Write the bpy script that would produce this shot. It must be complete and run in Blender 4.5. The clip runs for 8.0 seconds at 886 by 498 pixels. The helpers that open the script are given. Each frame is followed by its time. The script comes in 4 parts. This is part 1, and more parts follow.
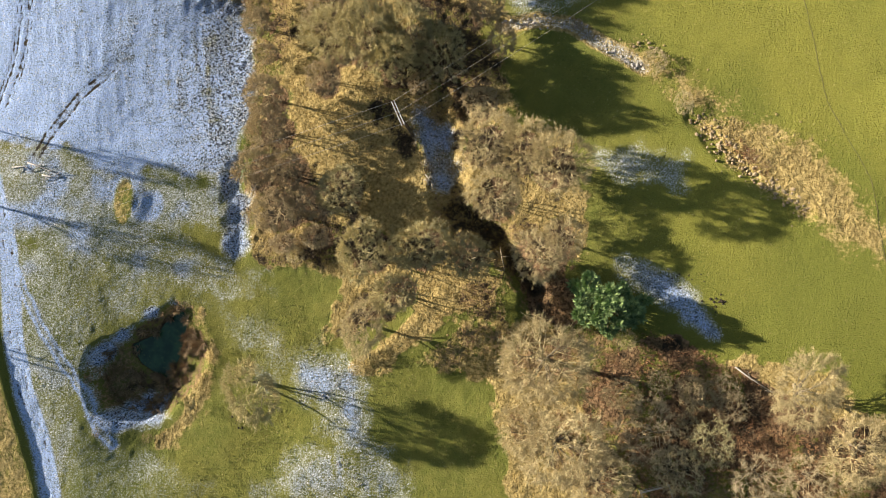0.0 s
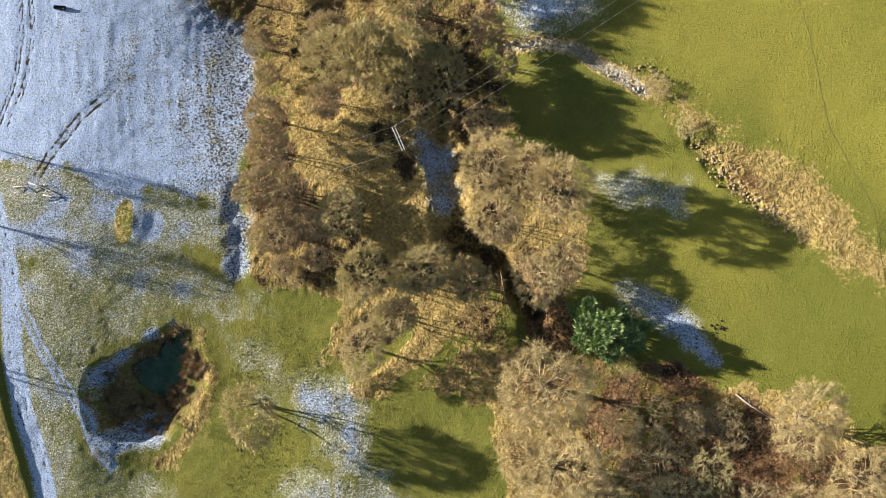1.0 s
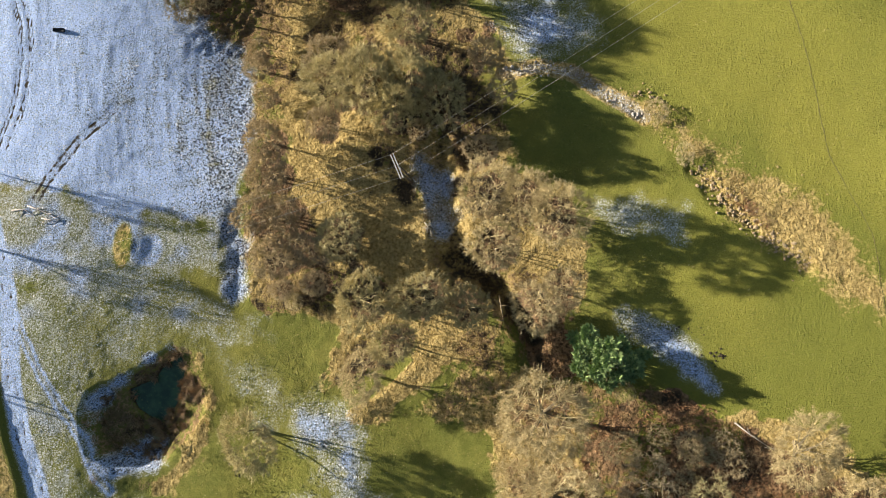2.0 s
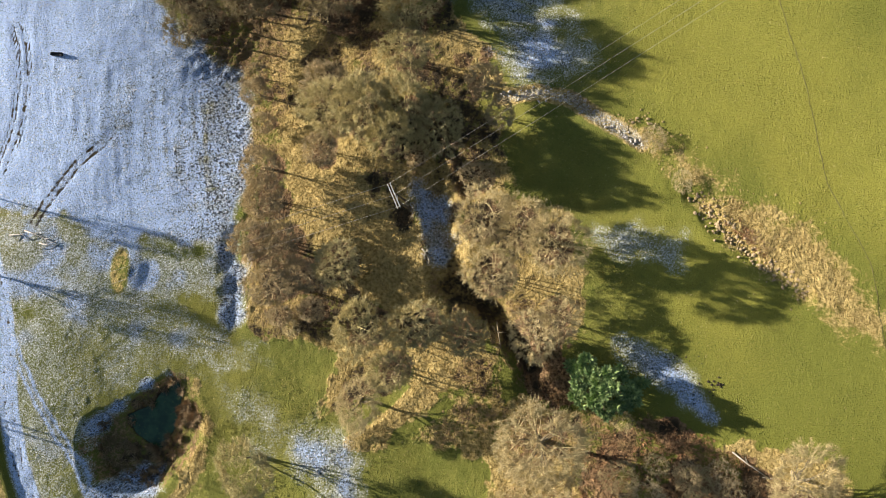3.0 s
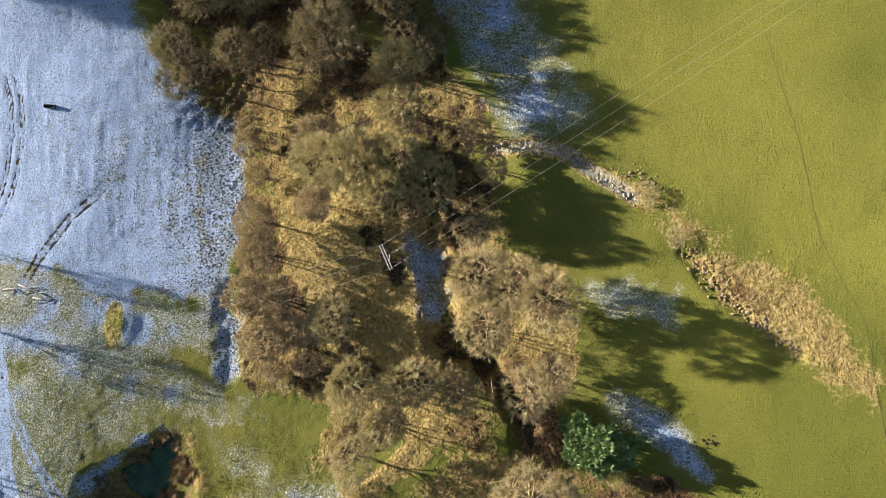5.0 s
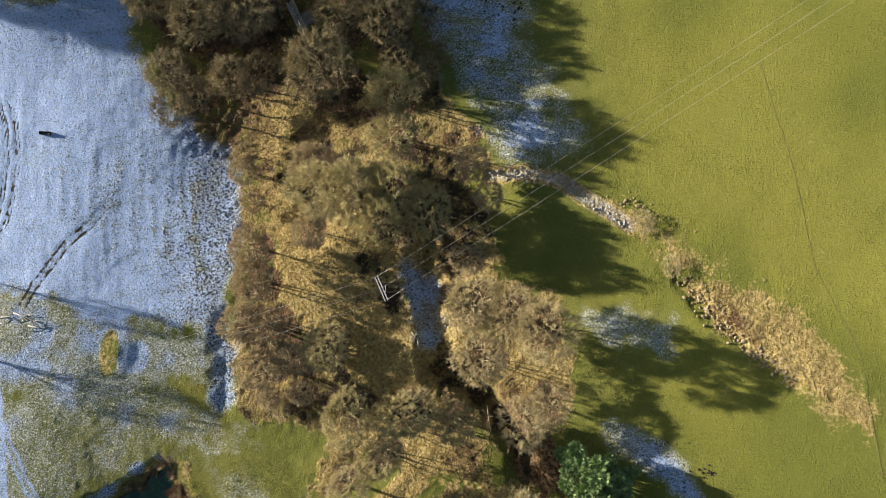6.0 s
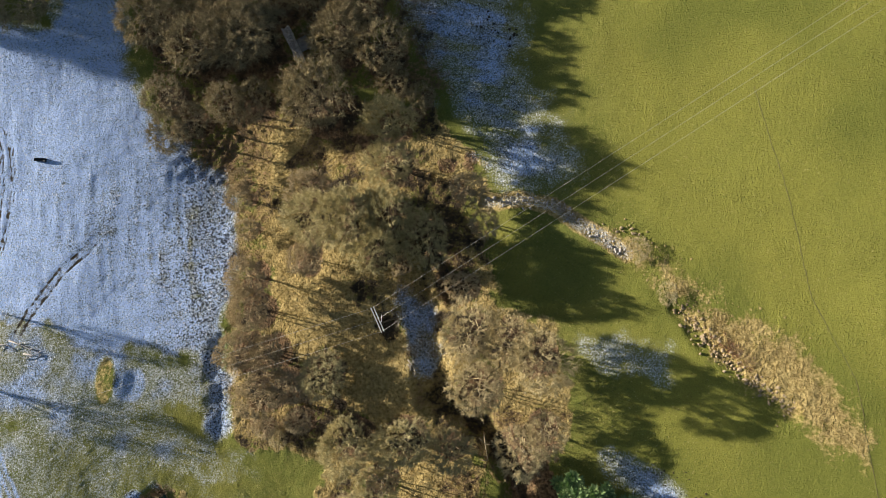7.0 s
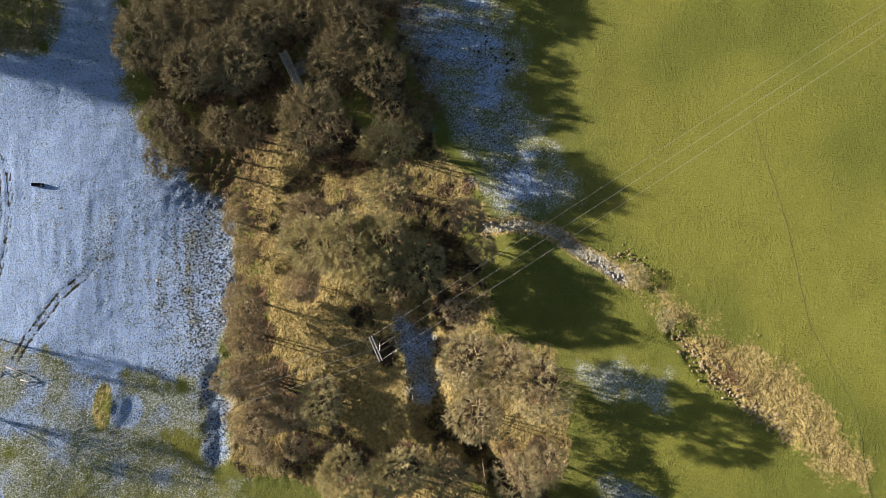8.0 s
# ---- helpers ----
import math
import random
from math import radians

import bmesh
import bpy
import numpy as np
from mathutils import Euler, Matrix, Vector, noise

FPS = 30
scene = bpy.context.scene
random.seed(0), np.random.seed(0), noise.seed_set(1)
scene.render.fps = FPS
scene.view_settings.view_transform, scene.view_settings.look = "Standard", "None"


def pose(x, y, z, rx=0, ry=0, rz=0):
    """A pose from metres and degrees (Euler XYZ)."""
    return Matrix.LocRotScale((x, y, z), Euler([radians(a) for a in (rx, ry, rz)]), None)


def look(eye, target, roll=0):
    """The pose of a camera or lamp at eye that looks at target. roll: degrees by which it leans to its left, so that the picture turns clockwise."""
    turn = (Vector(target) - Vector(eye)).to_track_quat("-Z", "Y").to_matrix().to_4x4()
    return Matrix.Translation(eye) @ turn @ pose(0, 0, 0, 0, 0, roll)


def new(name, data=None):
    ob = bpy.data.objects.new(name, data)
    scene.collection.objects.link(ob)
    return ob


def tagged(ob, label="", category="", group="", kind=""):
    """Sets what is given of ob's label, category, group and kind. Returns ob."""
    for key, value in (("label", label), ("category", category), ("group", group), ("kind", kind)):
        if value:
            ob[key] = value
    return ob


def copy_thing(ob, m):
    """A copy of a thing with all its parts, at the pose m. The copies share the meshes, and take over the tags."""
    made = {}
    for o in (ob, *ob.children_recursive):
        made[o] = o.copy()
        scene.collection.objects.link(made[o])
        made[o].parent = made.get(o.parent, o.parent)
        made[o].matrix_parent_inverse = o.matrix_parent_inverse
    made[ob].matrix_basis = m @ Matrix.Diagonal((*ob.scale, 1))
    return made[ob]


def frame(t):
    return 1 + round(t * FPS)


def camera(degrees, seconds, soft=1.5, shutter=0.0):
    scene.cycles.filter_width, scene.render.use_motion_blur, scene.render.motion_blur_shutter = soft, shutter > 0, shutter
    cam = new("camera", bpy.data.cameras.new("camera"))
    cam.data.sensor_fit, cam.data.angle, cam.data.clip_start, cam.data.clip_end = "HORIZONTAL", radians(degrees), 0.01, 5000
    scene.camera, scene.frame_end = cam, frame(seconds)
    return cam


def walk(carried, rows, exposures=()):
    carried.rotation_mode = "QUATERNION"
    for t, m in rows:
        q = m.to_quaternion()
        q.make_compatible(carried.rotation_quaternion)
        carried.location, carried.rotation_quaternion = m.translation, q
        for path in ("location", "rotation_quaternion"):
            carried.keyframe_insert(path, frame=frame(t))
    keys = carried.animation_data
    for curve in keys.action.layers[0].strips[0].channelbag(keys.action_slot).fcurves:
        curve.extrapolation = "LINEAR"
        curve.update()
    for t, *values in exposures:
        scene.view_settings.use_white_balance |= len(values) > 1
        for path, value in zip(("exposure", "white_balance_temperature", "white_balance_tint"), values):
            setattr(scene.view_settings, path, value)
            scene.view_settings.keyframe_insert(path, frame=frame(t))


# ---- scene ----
# ---- camera and its flight ----
cam = camera(66.0, 8.0, soft=0.4)
ROWS = [
    (0.0, 0.000, 0.000, 121.235, 1.659, 5.209, -0.000),
    (0.5, 0.210, 2.015, 121.196, 1.684, 5.325, 0.162),
    (1.0, 0.380, 4.085, 121.111, 1.717, 5.406, 0.288),
    (1.5, 0.553, 6.155, 121.034, 1.795, 5.458, 0.360),
    (3.0, 1.432, 12.892, 120.852, 1.937, 5.603, 0.368),
    (3.5, 1.849, 15.319, 120.833, 1.934, 5.692, 0.307),
    (4.0, 2.333, 17.809, 120.806, 1.930, 5.774, 0.215),
    (4.5, 2.661, 20.177, 120.794, 1.949, 5.784, 0.121),
    (6.0, 3.307, 27.088, 120.933, 2.203, 5.590, -0.135),
    (6.5, 3.528, 29.251, 121.001, 2.333, 5.513, -0.258),
    (7.0, 3.630, 31.518, 121.039, 2.425, 5.413, -0.344),
    (7.5, 3.776, 33.700, 121.041, 2.511, 5.367, -0.463),
    (8.0, 3.773, 35.653, 121.122, 2.649, 5.300, -0.517),
]
walk(cam, [(t, pose(x, y, z, rx, ry, rz)) for t, x, y, z, rx, ry, rz in ROWS], exposures=[(0.0, 1.50, 6500, 10), (4.0, 1.49, 6400, 10), (8.0, 1.14, 6150, 10)])

# ---- sky and sun ----
SUN_ELEVATION, SHADOW_BEARING = 10.8, -15.0
world = bpy.data.worlds.new("sky")
scene.world = world
world.use_nodes = True
wn = world.node_tree.nodes
sky = wn.new("ShaderNodeTexSky")
sky.sky_type = "NISHITA"
sky.sun_disc = False
sky.sun_elevation = radians(SUN_ELEVATION)
sky.sun_rotation = radians(90 - (SHADOW_BEARING + 180))
world.node_tree.links.new(sky.outputs[0], wn["Background"].inputs[0])
wn["Background"].inputs[1].default_value = 0.047
sun_data = bpy.data.lights.new("sun", "SUN")
sun_data.energy, sun_data.angle, sun_data.color = 5.0, radians(0.6), (1.0, 0.89, 0.75)
sun = new("sun", sun_data)
ce, se = math.cos(radians(SUN_ELEVATION)), math.sin(radians(SUN_ELEVATION))
sb = radians(SHADOW_BEARING)
sun.matrix_world = look((-200 * ce * math.cos(sb), -200 * ce * math.sin(sb), 200 * se), (0, 0, 0))


# ---- materials ----
class Shader:
    """A small wrapper to write node trees briefly."""

    def __init__(self, name, rough=0.9, metal=0.0, spec=0.2):
        self.mat = bpy.data.materials.new(name)
        self.mat.use_nodes = True
        self.tree = self.mat.node_tree
        self.n = self.tree.nodes
        self.b = self.n["Principled BSDF"]
        self.b.inputs["Roughness"].default_value = rough
        self.b.inputs["Metallic"].default_value = metal
        self.b.inputs["Specular IOR Level"].default_value = spec
        self.pos = self.n.new("ShaderNodeNewGeometry").outputs["Position"]

    def put(self, socket, value):
        if isinstance(value, bpy.types.NodeSocket):
            self.tree.links.new(value, socket)
        elif isinstance(value, tuple) and len(value) == 3 and socket.type == "RGBA":
            socket.default_value = (*value, 1)
        else:
            socket.default_value = value

    def noise(self, scale, detail=3.0, rough=0.55, stretch=None, where=None):
        k = self.n.new("ShaderNodeTexNoise")
        k.inputs["Scale"].default_value = scale
        k.inputs["Detail"].default_value = detail
        k.inputs["Roughness"].default_value = rough
        src = where or self.pos
        if stretch:
            mp = self.n.new("ShaderNodeMapping")
            mp.inputs["Scale"].default_value = stretch[:3]
            if len(stretch) > 3:
                mp.inputs["Rotation"].default_value = (0, 0, radians(stretch[3]))
            self.put(mp.inputs["Vector"], src)
            src = mp.outputs[0]
        self.put(k.inputs["Vector"], src)
        return k.outputs["Fac"]

    def attr(self, name):
        k = self.n.new("ShaderNodeAttribute")
        k.attribute_name = name
        return k.outputs["Fac"]

    def rand(self):
        return self.n.new("ShaderNodeObjectInfo").outputs["Random"]

    def island(self):
        return self.n.new("ShaderNodeNewGeometry").outputs["Random Per Island"]

    def math(self, op, a, b=0.0):
        k = self.n.new("ShaderNodeMath")
        k.operation = op
        self.put(k.inputs[0], a)
        self.put(k.inputs[1], b)
        return k.outputs[0]

    def step(self, v, lo, hi, a=0.0, b=1.0):
        k = self.n.new("ShaderNodeMapRange")
        k.interpolation_type = "SMOOTHSTEP"
        for s, x in zip(("Value", "From Min", "From Max", "To Min", "To Max"), (v, lo, hi, a, b)):
            self.put(k.inputs[s], x)
        return k.outputs[0]

    def mix(self, fac, a, b):
        k = self.n.new("ShaderNodeMix")
        k.data_type = "RGBA"
        self.put(k.inputs[0], fac)
        self.put(k.inputs[6], a)
        self.put(k.inputs[7], b)
        return k.outputs[2]

    def base(self, c):
        self.put(self.b.inputs["Base Color"], c)

    def bump(self, height, strength=0.5, distance=0.1):
        k = self.n.new("ShaderNodeBump")
        k.inputs["Strength"].default_value = strength
        k.inputs["Distance"].default_value = distance
        self.put(k.inputs["Height"], height)
        self.put(self.b.inputs["Normal"], k.outputs[0])


def ground_material():
    s = Shader("pasture_and_frost", rough=0.95, spec=0.1)
    big, mid = s.noise(0.045, 3), s.noise(0.35, 4)
    fine, grain = s.noise(1.6, 4, 0.65), s.noise(8.0, 4, 0.75)
    speck = s.noise(3.2, 2, 0.6)
    g = s.mix(s.step(mid, 0.3, 0.7), (0.130, 0.150, 0.036), (0.225, 0.225, 0.060))
    g = s.mix(s.step(big, 0.35, 0.65), g, (0.175, 0.165, 0.040))
    g = s.mix(s.math("MULTIPLY", s.attr("lush"), 0.8), g, (0.262, 0.256, 0.048))
    g = s.mix(s.step(grain, 0.46, 0.68, 0, 0.65), g, (0.055, 0.070, 0.016))
    g = s.mix(s.step(speck, 0.655, 0.70, 0, 0.8), g, (0.48, 0.41, 0.18))
    pit = s.noise(2.7, 2, 0.5)
    g = s.mix(s.step(pit, 0.60, 0.70, 0, 0.5), g, (0.062, 0.080, 0.018))
    g = s.mix(s.step(s.noise(0.028, 2), 0.42, 0.62, 0, 0.5), g, (0.095, 0.120, 0.024))
    straw = s.mix(s.step(fine, 0.3, 0.7), (0.25, 0.18, 0.060), (0.56, 0.43, 0.18))
    straw = s.mix(s.step(mid, 0.5, 0.75, 0, 0.5), straw, (0.24, 0.19, 0.065))
    straw = s.mix(s.step(grain, 0.52, 0.70, 0, 0.55), straw, (0.17, 0.115, 0.045))
    litter = s.mix(s.step(fine, 0.35, 0.65), (0.085, 0.053, 0.029), (0.34, 0.215, 0.115))
    litter = s.mix(s.step(mid, 0.5, 0.7, 0, 0.7), litter, (0.16, 0.115, 0.050))
    litter = s.mix(s.step(grain, 0.55, 0.7, 0, 0.7), litter, (0.055, 0.030, 0.018))
    wob = s.math("MULTIPLY", s.math("SUBTRACT", s.math("ADD", mid, fine), 1.0), 0.7)
    c = s.mix(s.step(s.math("ADD", s.attr("straw"), wob), 0.35, 0.65), g, straw)
    c = s.mix(s.step(s.math("ADD", s.attr("litter"), wob), 0.35, 0.65), c, litter)
    mud_shade = s.mix(s.step(fine, 0.35, 0.65), (0.022, 0.019, 0.014), (0.066, 0.050, 0.030))
    # rime: thick cover with dark tufts, or scattered white flecks
    tuft = s.noise(3.6, 4, 0.68)
    wobf = s.math("MULTIPLY", s.math("SUBTRACT", s.math("ADD", s.math("MULTIPLY", tuft, 2.6), s.math("ADD", s.math("MULTIPLY", fine, 0.7), s.math("MULTIPLY", mid, 0.5))), 1.9), 1.2)
    ff = s.math("MULTIPLY", s.step(s.math("ADD", s.attr("frost"), wobf), -0.12, 1.05, 0, 0.97), s.step(s.attr("frost"), 0.02, 0.22))
    # thick rime is tinted blue: the sky's cast, put into its colour
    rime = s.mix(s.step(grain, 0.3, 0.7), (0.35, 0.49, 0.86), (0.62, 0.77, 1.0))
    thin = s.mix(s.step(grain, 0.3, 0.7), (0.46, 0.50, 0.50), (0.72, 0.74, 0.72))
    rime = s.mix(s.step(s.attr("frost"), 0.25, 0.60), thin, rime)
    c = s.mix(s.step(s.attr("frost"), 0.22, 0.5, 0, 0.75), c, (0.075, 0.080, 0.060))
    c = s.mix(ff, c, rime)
    # dark grass tufts standing through the rime, and white frosted clods in thin grass
    many = s.attr("tufts")
    edge = s.math("SUBTRACT", 0.67, s.math("MULTIPLY", many, 0.165))
    clump = s.noise(2.3, 3, 0.6)
    c = s.mix(s.math("MULTIPLY", s.step(s.math("SUBTRACT", clump, edge), 0.0, 0.05, 0, 0.9), s.step(many, 0.05, 0.2)), c, (0.020, 0.022, 0.026))
    clod = s.step(s.noise(2.9, 2, 0.5), 0.62, 0.68, 0, 0.9)
    c = s.mix(s.math("MULTIPLY", clod, s.step(s.attr("frost"), 0.06, 0.24)), c, (0.74, 0.76, 0.80))
    c = s.mix(s.step(s.math("ADD", s.attr("mud_shade"), s.math("MULTIPLY", wob, 1.3)), 0.35, 0.65), c, mud_shade)
    s.base(c)
    knob = s.math("MULTIPLY", s.step(s.noise(3.4, 1, 0.5), 0.55, 0.72), s.step(s.noise(0.12, 2), 0.40, 0.60, 0.1, 0.5))
    clods = s.math("MULTIPLY", s.step(s.noise(1.9, 3, 0.6), 0.40, 0.66), s.step(s.math("ADD", s.attr("straw"), s.attr("litter")), 0.3, 0.8, 0, 0.9))
    knob = s.math("ADD", knob, clods)
    s.bump(s.math("ADD", knob, s.math("ADD", s.math("MULTIPLY", fine, 0.5), s.math("MULTIPLY", grain, 0.5))), 1.0, 0.32)
    return s.mat


def bark(name, dark, pale, light):
    s = Shader(name, rough=0.85)
    c = s.mix(s.step(s.noise(2.5, 4, 0.7), 0.35, 0.65), dark, pale)
    c = s.mix(s.math("MULTIPLY", s.rand(), 0.6), c, light)
    s.base(c)
    s.bump(s.noise(14, 3), 0.4, 0.03)
    return s.mat


def twig(name, a, b, c):
    s = Shader(name, rough=0.8, spec=0.25)
    col = s.mix(s.rand(), a, b)
    col = s.mix(s.step(s.island(), 0.35, 0.95, 0, 0.9), col, c)
    s.base(col)
    return s.mat


def plain(name, a, b, scale=3.0, rough=0.8, metal=0.0, spec=0.3, bump=0.3):
    s = Shader(name, rough, metal, spec)
    c = s.mix(s.step(s.noise(scale, 4, 0.65), 0.3, 0.7), a, b)
    c = s.mix(s.math("MULTIPLY", s.rand(), 0.35), c, tuple(0.6 * v for v in a))
    s.base(c)
    s.bump(s.noise(scale * 5, 3), bump, 0.05)
    return s.mat


M_GROUND = ground_material()
M_BARK = bark("grey_bark", (0.10, 0.078, 0.050), (0.21, 0.17, 0.11), (0.25, 0.21, 0.14))
M_TWIG_TAN = twig("tan_twigs", (0.58, 0.475, 0.25), (0.67, 0.56, 0.31), (0.24, 0.19, 0.09))
M_TWIG_OLIVE = twig("olive_twigs", (0.54, 0.465, 0.23), (0.63, 0.54, 0.28), (0.22, 0.195, 0.085))
M_TWIG_PALE = twig("pale_tan_twigs", (0.58, 0.48, 0.26), (0.66, 0.55, 0.31), (0.30, 0.25, 0.12))
M_TWIG_BROWN = twig("brown_twigs", (0.51, 0.405, 0.23), (0.60, 0.485, 0.285), (0.21, 0.165, 0.085))
# brown twigs with the upper wood's dimness put into their colour
M_TWIG_SHADED = twig("shaded_brown_twigs", (0.35, 0.285, 0.15), (0.41, 0.335, 0.18), (0.13, 0.105, 0.055))
M_LEAF = twig("evergreen_leaf", (0.22, 0.30, 0.11), (0.24, 0.32, 0.12), (0.10, 0.17, 0.065))
M_STONE = plain("field_stone", (0.27, 0.20, 0.11), (0.46, 0.36, 0.22), 2.0, 0.9)
M_STONE_RIME = plain("frosted_stone", (0.34, 0.31, 0.28), (0.60, 0.57, 0.54), 3.0, 0.9)
M_RUSH = twig("dead_rushes", (0.28, 0.19, 0.10), (0.40, 0.29, 0.16), (0.14, 0.09, 0.05))
M_SOIL = plain("dark_soil", (0.025, 0.020, 0.014), (0.060, 0.045, 0.028), 4.0, 0.95)
M_SOIL_DRY = plain("trodden_earth", (0.095, 0.088, 0.033), (0.15, 0.13, 0.05), 3.0, 0.95)
M_WOOD_GREY = plain("weathered_wood", (0.28, 0.25, 0.20), (0.46, 0.42, 0.35), 3.0, 0.85)
M_POLE = plain("creosoted_pole", (0.07, 0.055, 0.038), (0.13, 0.10, 0.07), 4.0, 0.8)
M_STEEL = plain("galvanised_steel", (0.52, 0.52, 0.50), (0.68, 0.68, 0.66), 6.0, 0.5, 0.3)
M_WIRE = plain("aluminium_wire", (0.52, 0.50, 0.46), (0.66, 0.63, 0.58), 2.0, 0.45, 0.4)
M_CERAMIC = plain("brown_ceramic", (0.10, 0.045, 0.025), (0.14, 0.07, 0.04), 6.0, 0.25)
M_TROUGH = plain("black_trough", (0.018, 0.018, 0.020), (0.035, 0.035, 0.037), 5.0, 0.6)
M_SLATE = plain("mossy_slate", (0.13, 0.125, 0.12), (0.24, 0.23, 0.22), 1.5, 0.85)


def water_material():
    s = Shader("green_pond_water", rough=0.12, spec=0.5)
    n = s.noise(0.5, 4)
    c = s.mix(s.step(n, 0.35, 0.7), (0.014, 0.046, 0.024), (0.036, 0.090, 0.040))
    c = s.mix(s.step(s.noise(2.2, 3), 0.6, 0.7, 0, 0.7), c, (0.07, 0.12, 0.035))
    s.base(c)
    s.bump(s.noise(3, 2), 0.05, 0.02)
    return s.mat


M_WATER = water_material()


# ---- mesh helpers ----
def root(name, at=(0, 0, 0), label="", category="", group="", kind=""):
    ob = new(name)
    ob.location = at
    ob.empty_display_size = 0.3
    return tagged(ob, label, category, group, kind)


def mesh_of(name, verts, faces, material, smooth=False):
    me = bpy.data.meshes.new(name)
    me.from_pydata([tuple(v) for v in verts], [], [tuple(f) for f in faces])
    me.materials.append(material)
    if smooth:
        me.polygons.foreach_set("use_smooth", [True] * len(me.polygons))
    me.update()
    return me


def part(name, data, parent, label="", kind=""):
    ob = new(name, data)
    ob.parent = parent
    return tagged(ob, label, kind=kind)


def bm_mesh(name, bm, material, smooth=False):
    me = bpy.data.meshes.new(name)
    bm.to_mesh(me)
    bm.free()
    me.materials.append(material)
    if smooth:
        me.polygons.foreach_set("use_smooth", [True] * len(me.polygons))
    return me


def tube_mesh(name, paths, material, sides=6):
    """Tubes along paths of (x, y, z, radius), joined into one mesh, with closed ends."""
    verts, faces = [], []
    for path in paths:
        pts = [Vector(p[:3]) for p in path]
        o = len(verts)
        for i, p in enumerate(pts):
            d = (pts[min(i + 1, len(pts) - 1)] - pts[max(i - 1, 0)]).normalized()
            a = d.cross(Vector((0, 0, 1)) if abs(d.z) < 0.9 else Vector((1, 0, 0))).normalized()
            b = d.cross(a)
            for k in range(sides):
                w = 2 * math.pi * k / sides
                verts.append(p + (a * math.cos(w) + b * math.sin(w)) * path[i][3])
        for i in range(len(pts) - 1):
            for k in range(sides):
                q = o + i * sides
                faces.append((q + k, q + (k + 1) % sides, q + sides + (k + 1) % sides, q + sides + k))
        faces.append(tuple(o + k for k in range(sides))[::-1])
        faces.append(tuple(o + (len(pts) - 1) * sides + k for k in range(sides)))
    return mesh_of(name, verts, faces, material, True)


def box_mesh(name, size, material, bevel=0.02, centre=(0, 0, 0)):
    bm = bmesh.new()
    bmesh.ops.create_cube(bm, size=1, matrix=Matrix.Translation(centre) @ Matrix.Diagonal((*size, 1)))
    if bevel:
        bmesh.ops.bevel(bm, geom=bm.edges[:], offset=bevel, segments=1, affect="EDGES")
    return bm_mesh(name, bm, material)


# ---- the lie of the land ----
COEF = [-2.155, 6.075, -5.369, 4.029, 0.606, 0.347, -2.152, -1.166, -0.456, 1.092]
# the last swell is added to dim the upper frost field's slope
SWELLS = [(-27.2, 30.3, 8, 1.86), (-13.3, 13.8, 7, 2.23), (-45.9, 58.3, 10, -2.67), (-30.0, -31.0, 9, 1.44), (-64.0, -33.0, 6, -1.01), (-2.1, 45.6, 7, -1.22), (-86.0, -37.0, 12, -1.6), (-101.0, 86.0, 13, 1.7)]


def hill(x, y):
    x, y = np.asarray(x, float), np.asarray(y, float)
    xl = np.where(x < -68, -68 - 17 * np.tanh((-68 - x) / 17), np.minimum(x, 95))
    u, v = xl / 80, (np.clip(y, -60, 110) - 20) / 60
    terms = (np.ones_like(u), u, v, u * u, u * v, v * v, u ** 3, u * u * v, u * v * v, u ** 4)
    z = sum(c * t for c, t in zip(COEF, terms))
    for a, b, s, k in SWELLS:
        z = z + k * np.exp(-((x - a) ** 2 + (y - b) ** 2) / (2 * s * s))
    return z


def lattice(ix, iy, seed):
    h = (ix.astype(np.int64) * 374761393 + iy.astype(np.int64) * 668265263 + seed * 1442695041) & 0x7FFFFFFF
    h = ((h ^ (h >> 13)) * 1274126177) & 0x7FFFFFFF
    h = (h ^ (h >> 16)) & 0xFFFF
    return h / 65535.0


def value_noise(x, y, size, seed=0, octaves=1):
    out, amp, tot = 0.0, 1.0, 0.0
    for o in range(octaves):
        fx, fy = x / size + 1000, y / size + 1000
        ix, iy = np.floor(fx), np.floor(fy)
        tx, ty = fx - ix, fy - iy
        tx, ty = tx * tx * (3 - 2 * tx), ty * ty * (3 - 2 * ty)
        a, b = lattice(ix, iy, seed + o), lattice(ix + 1, iy, seed + o)
        c, d = lattice(ix, iy + 1, seed + o), lattice(ix + 1, iy + 1, seed + o)
        out = out + amp * ((a * (1 - tx) + b * tx) * (1 - ty) + (c * (1 - tx) + d * tx) * ty)
        tot, amp, size = tot + amp, amp * 0.5, size * 0.5
    return out / tot


def line_distance(x, y, pts):
    best = np.full(np.shape(x), 1e9)
    for (ax, ay), (bx, by) in zip(pts, pts[1:]):
        dx, dy = bx - ax, by - ay
        t = np.clip(((x - ax) * dx + (y - ay) * dy) / (dx * dx + dy * dy + 1e-9), 0, 1)
        best = np.minimum(best, np.hypot(x - ax - t * dx, y - ay - t * dy))
    return best


def inside_depth(x, y, pts):
    """Metres inside the outline; negative outside it."""
    d = line_distance(x, y, pts + pts[:1])
    ins = np.zeros(np.shape(x), bool)
    for (ax, ay), (bx, by) in zip(pts, pts[1:] + pts[:1]):
        cross = (ay > y) != (by > y)
        ins ^= cross & (x < (bx - ax) * (y - ay) / (by - ay + 1e-12) + ax)
    return np.where(ins, d, -d)


def ramp(v, lo, hi):
    t = np.clip((v - lo) / (hi - lo), 0, 1)
    return t * t * (3 - 2 * t)


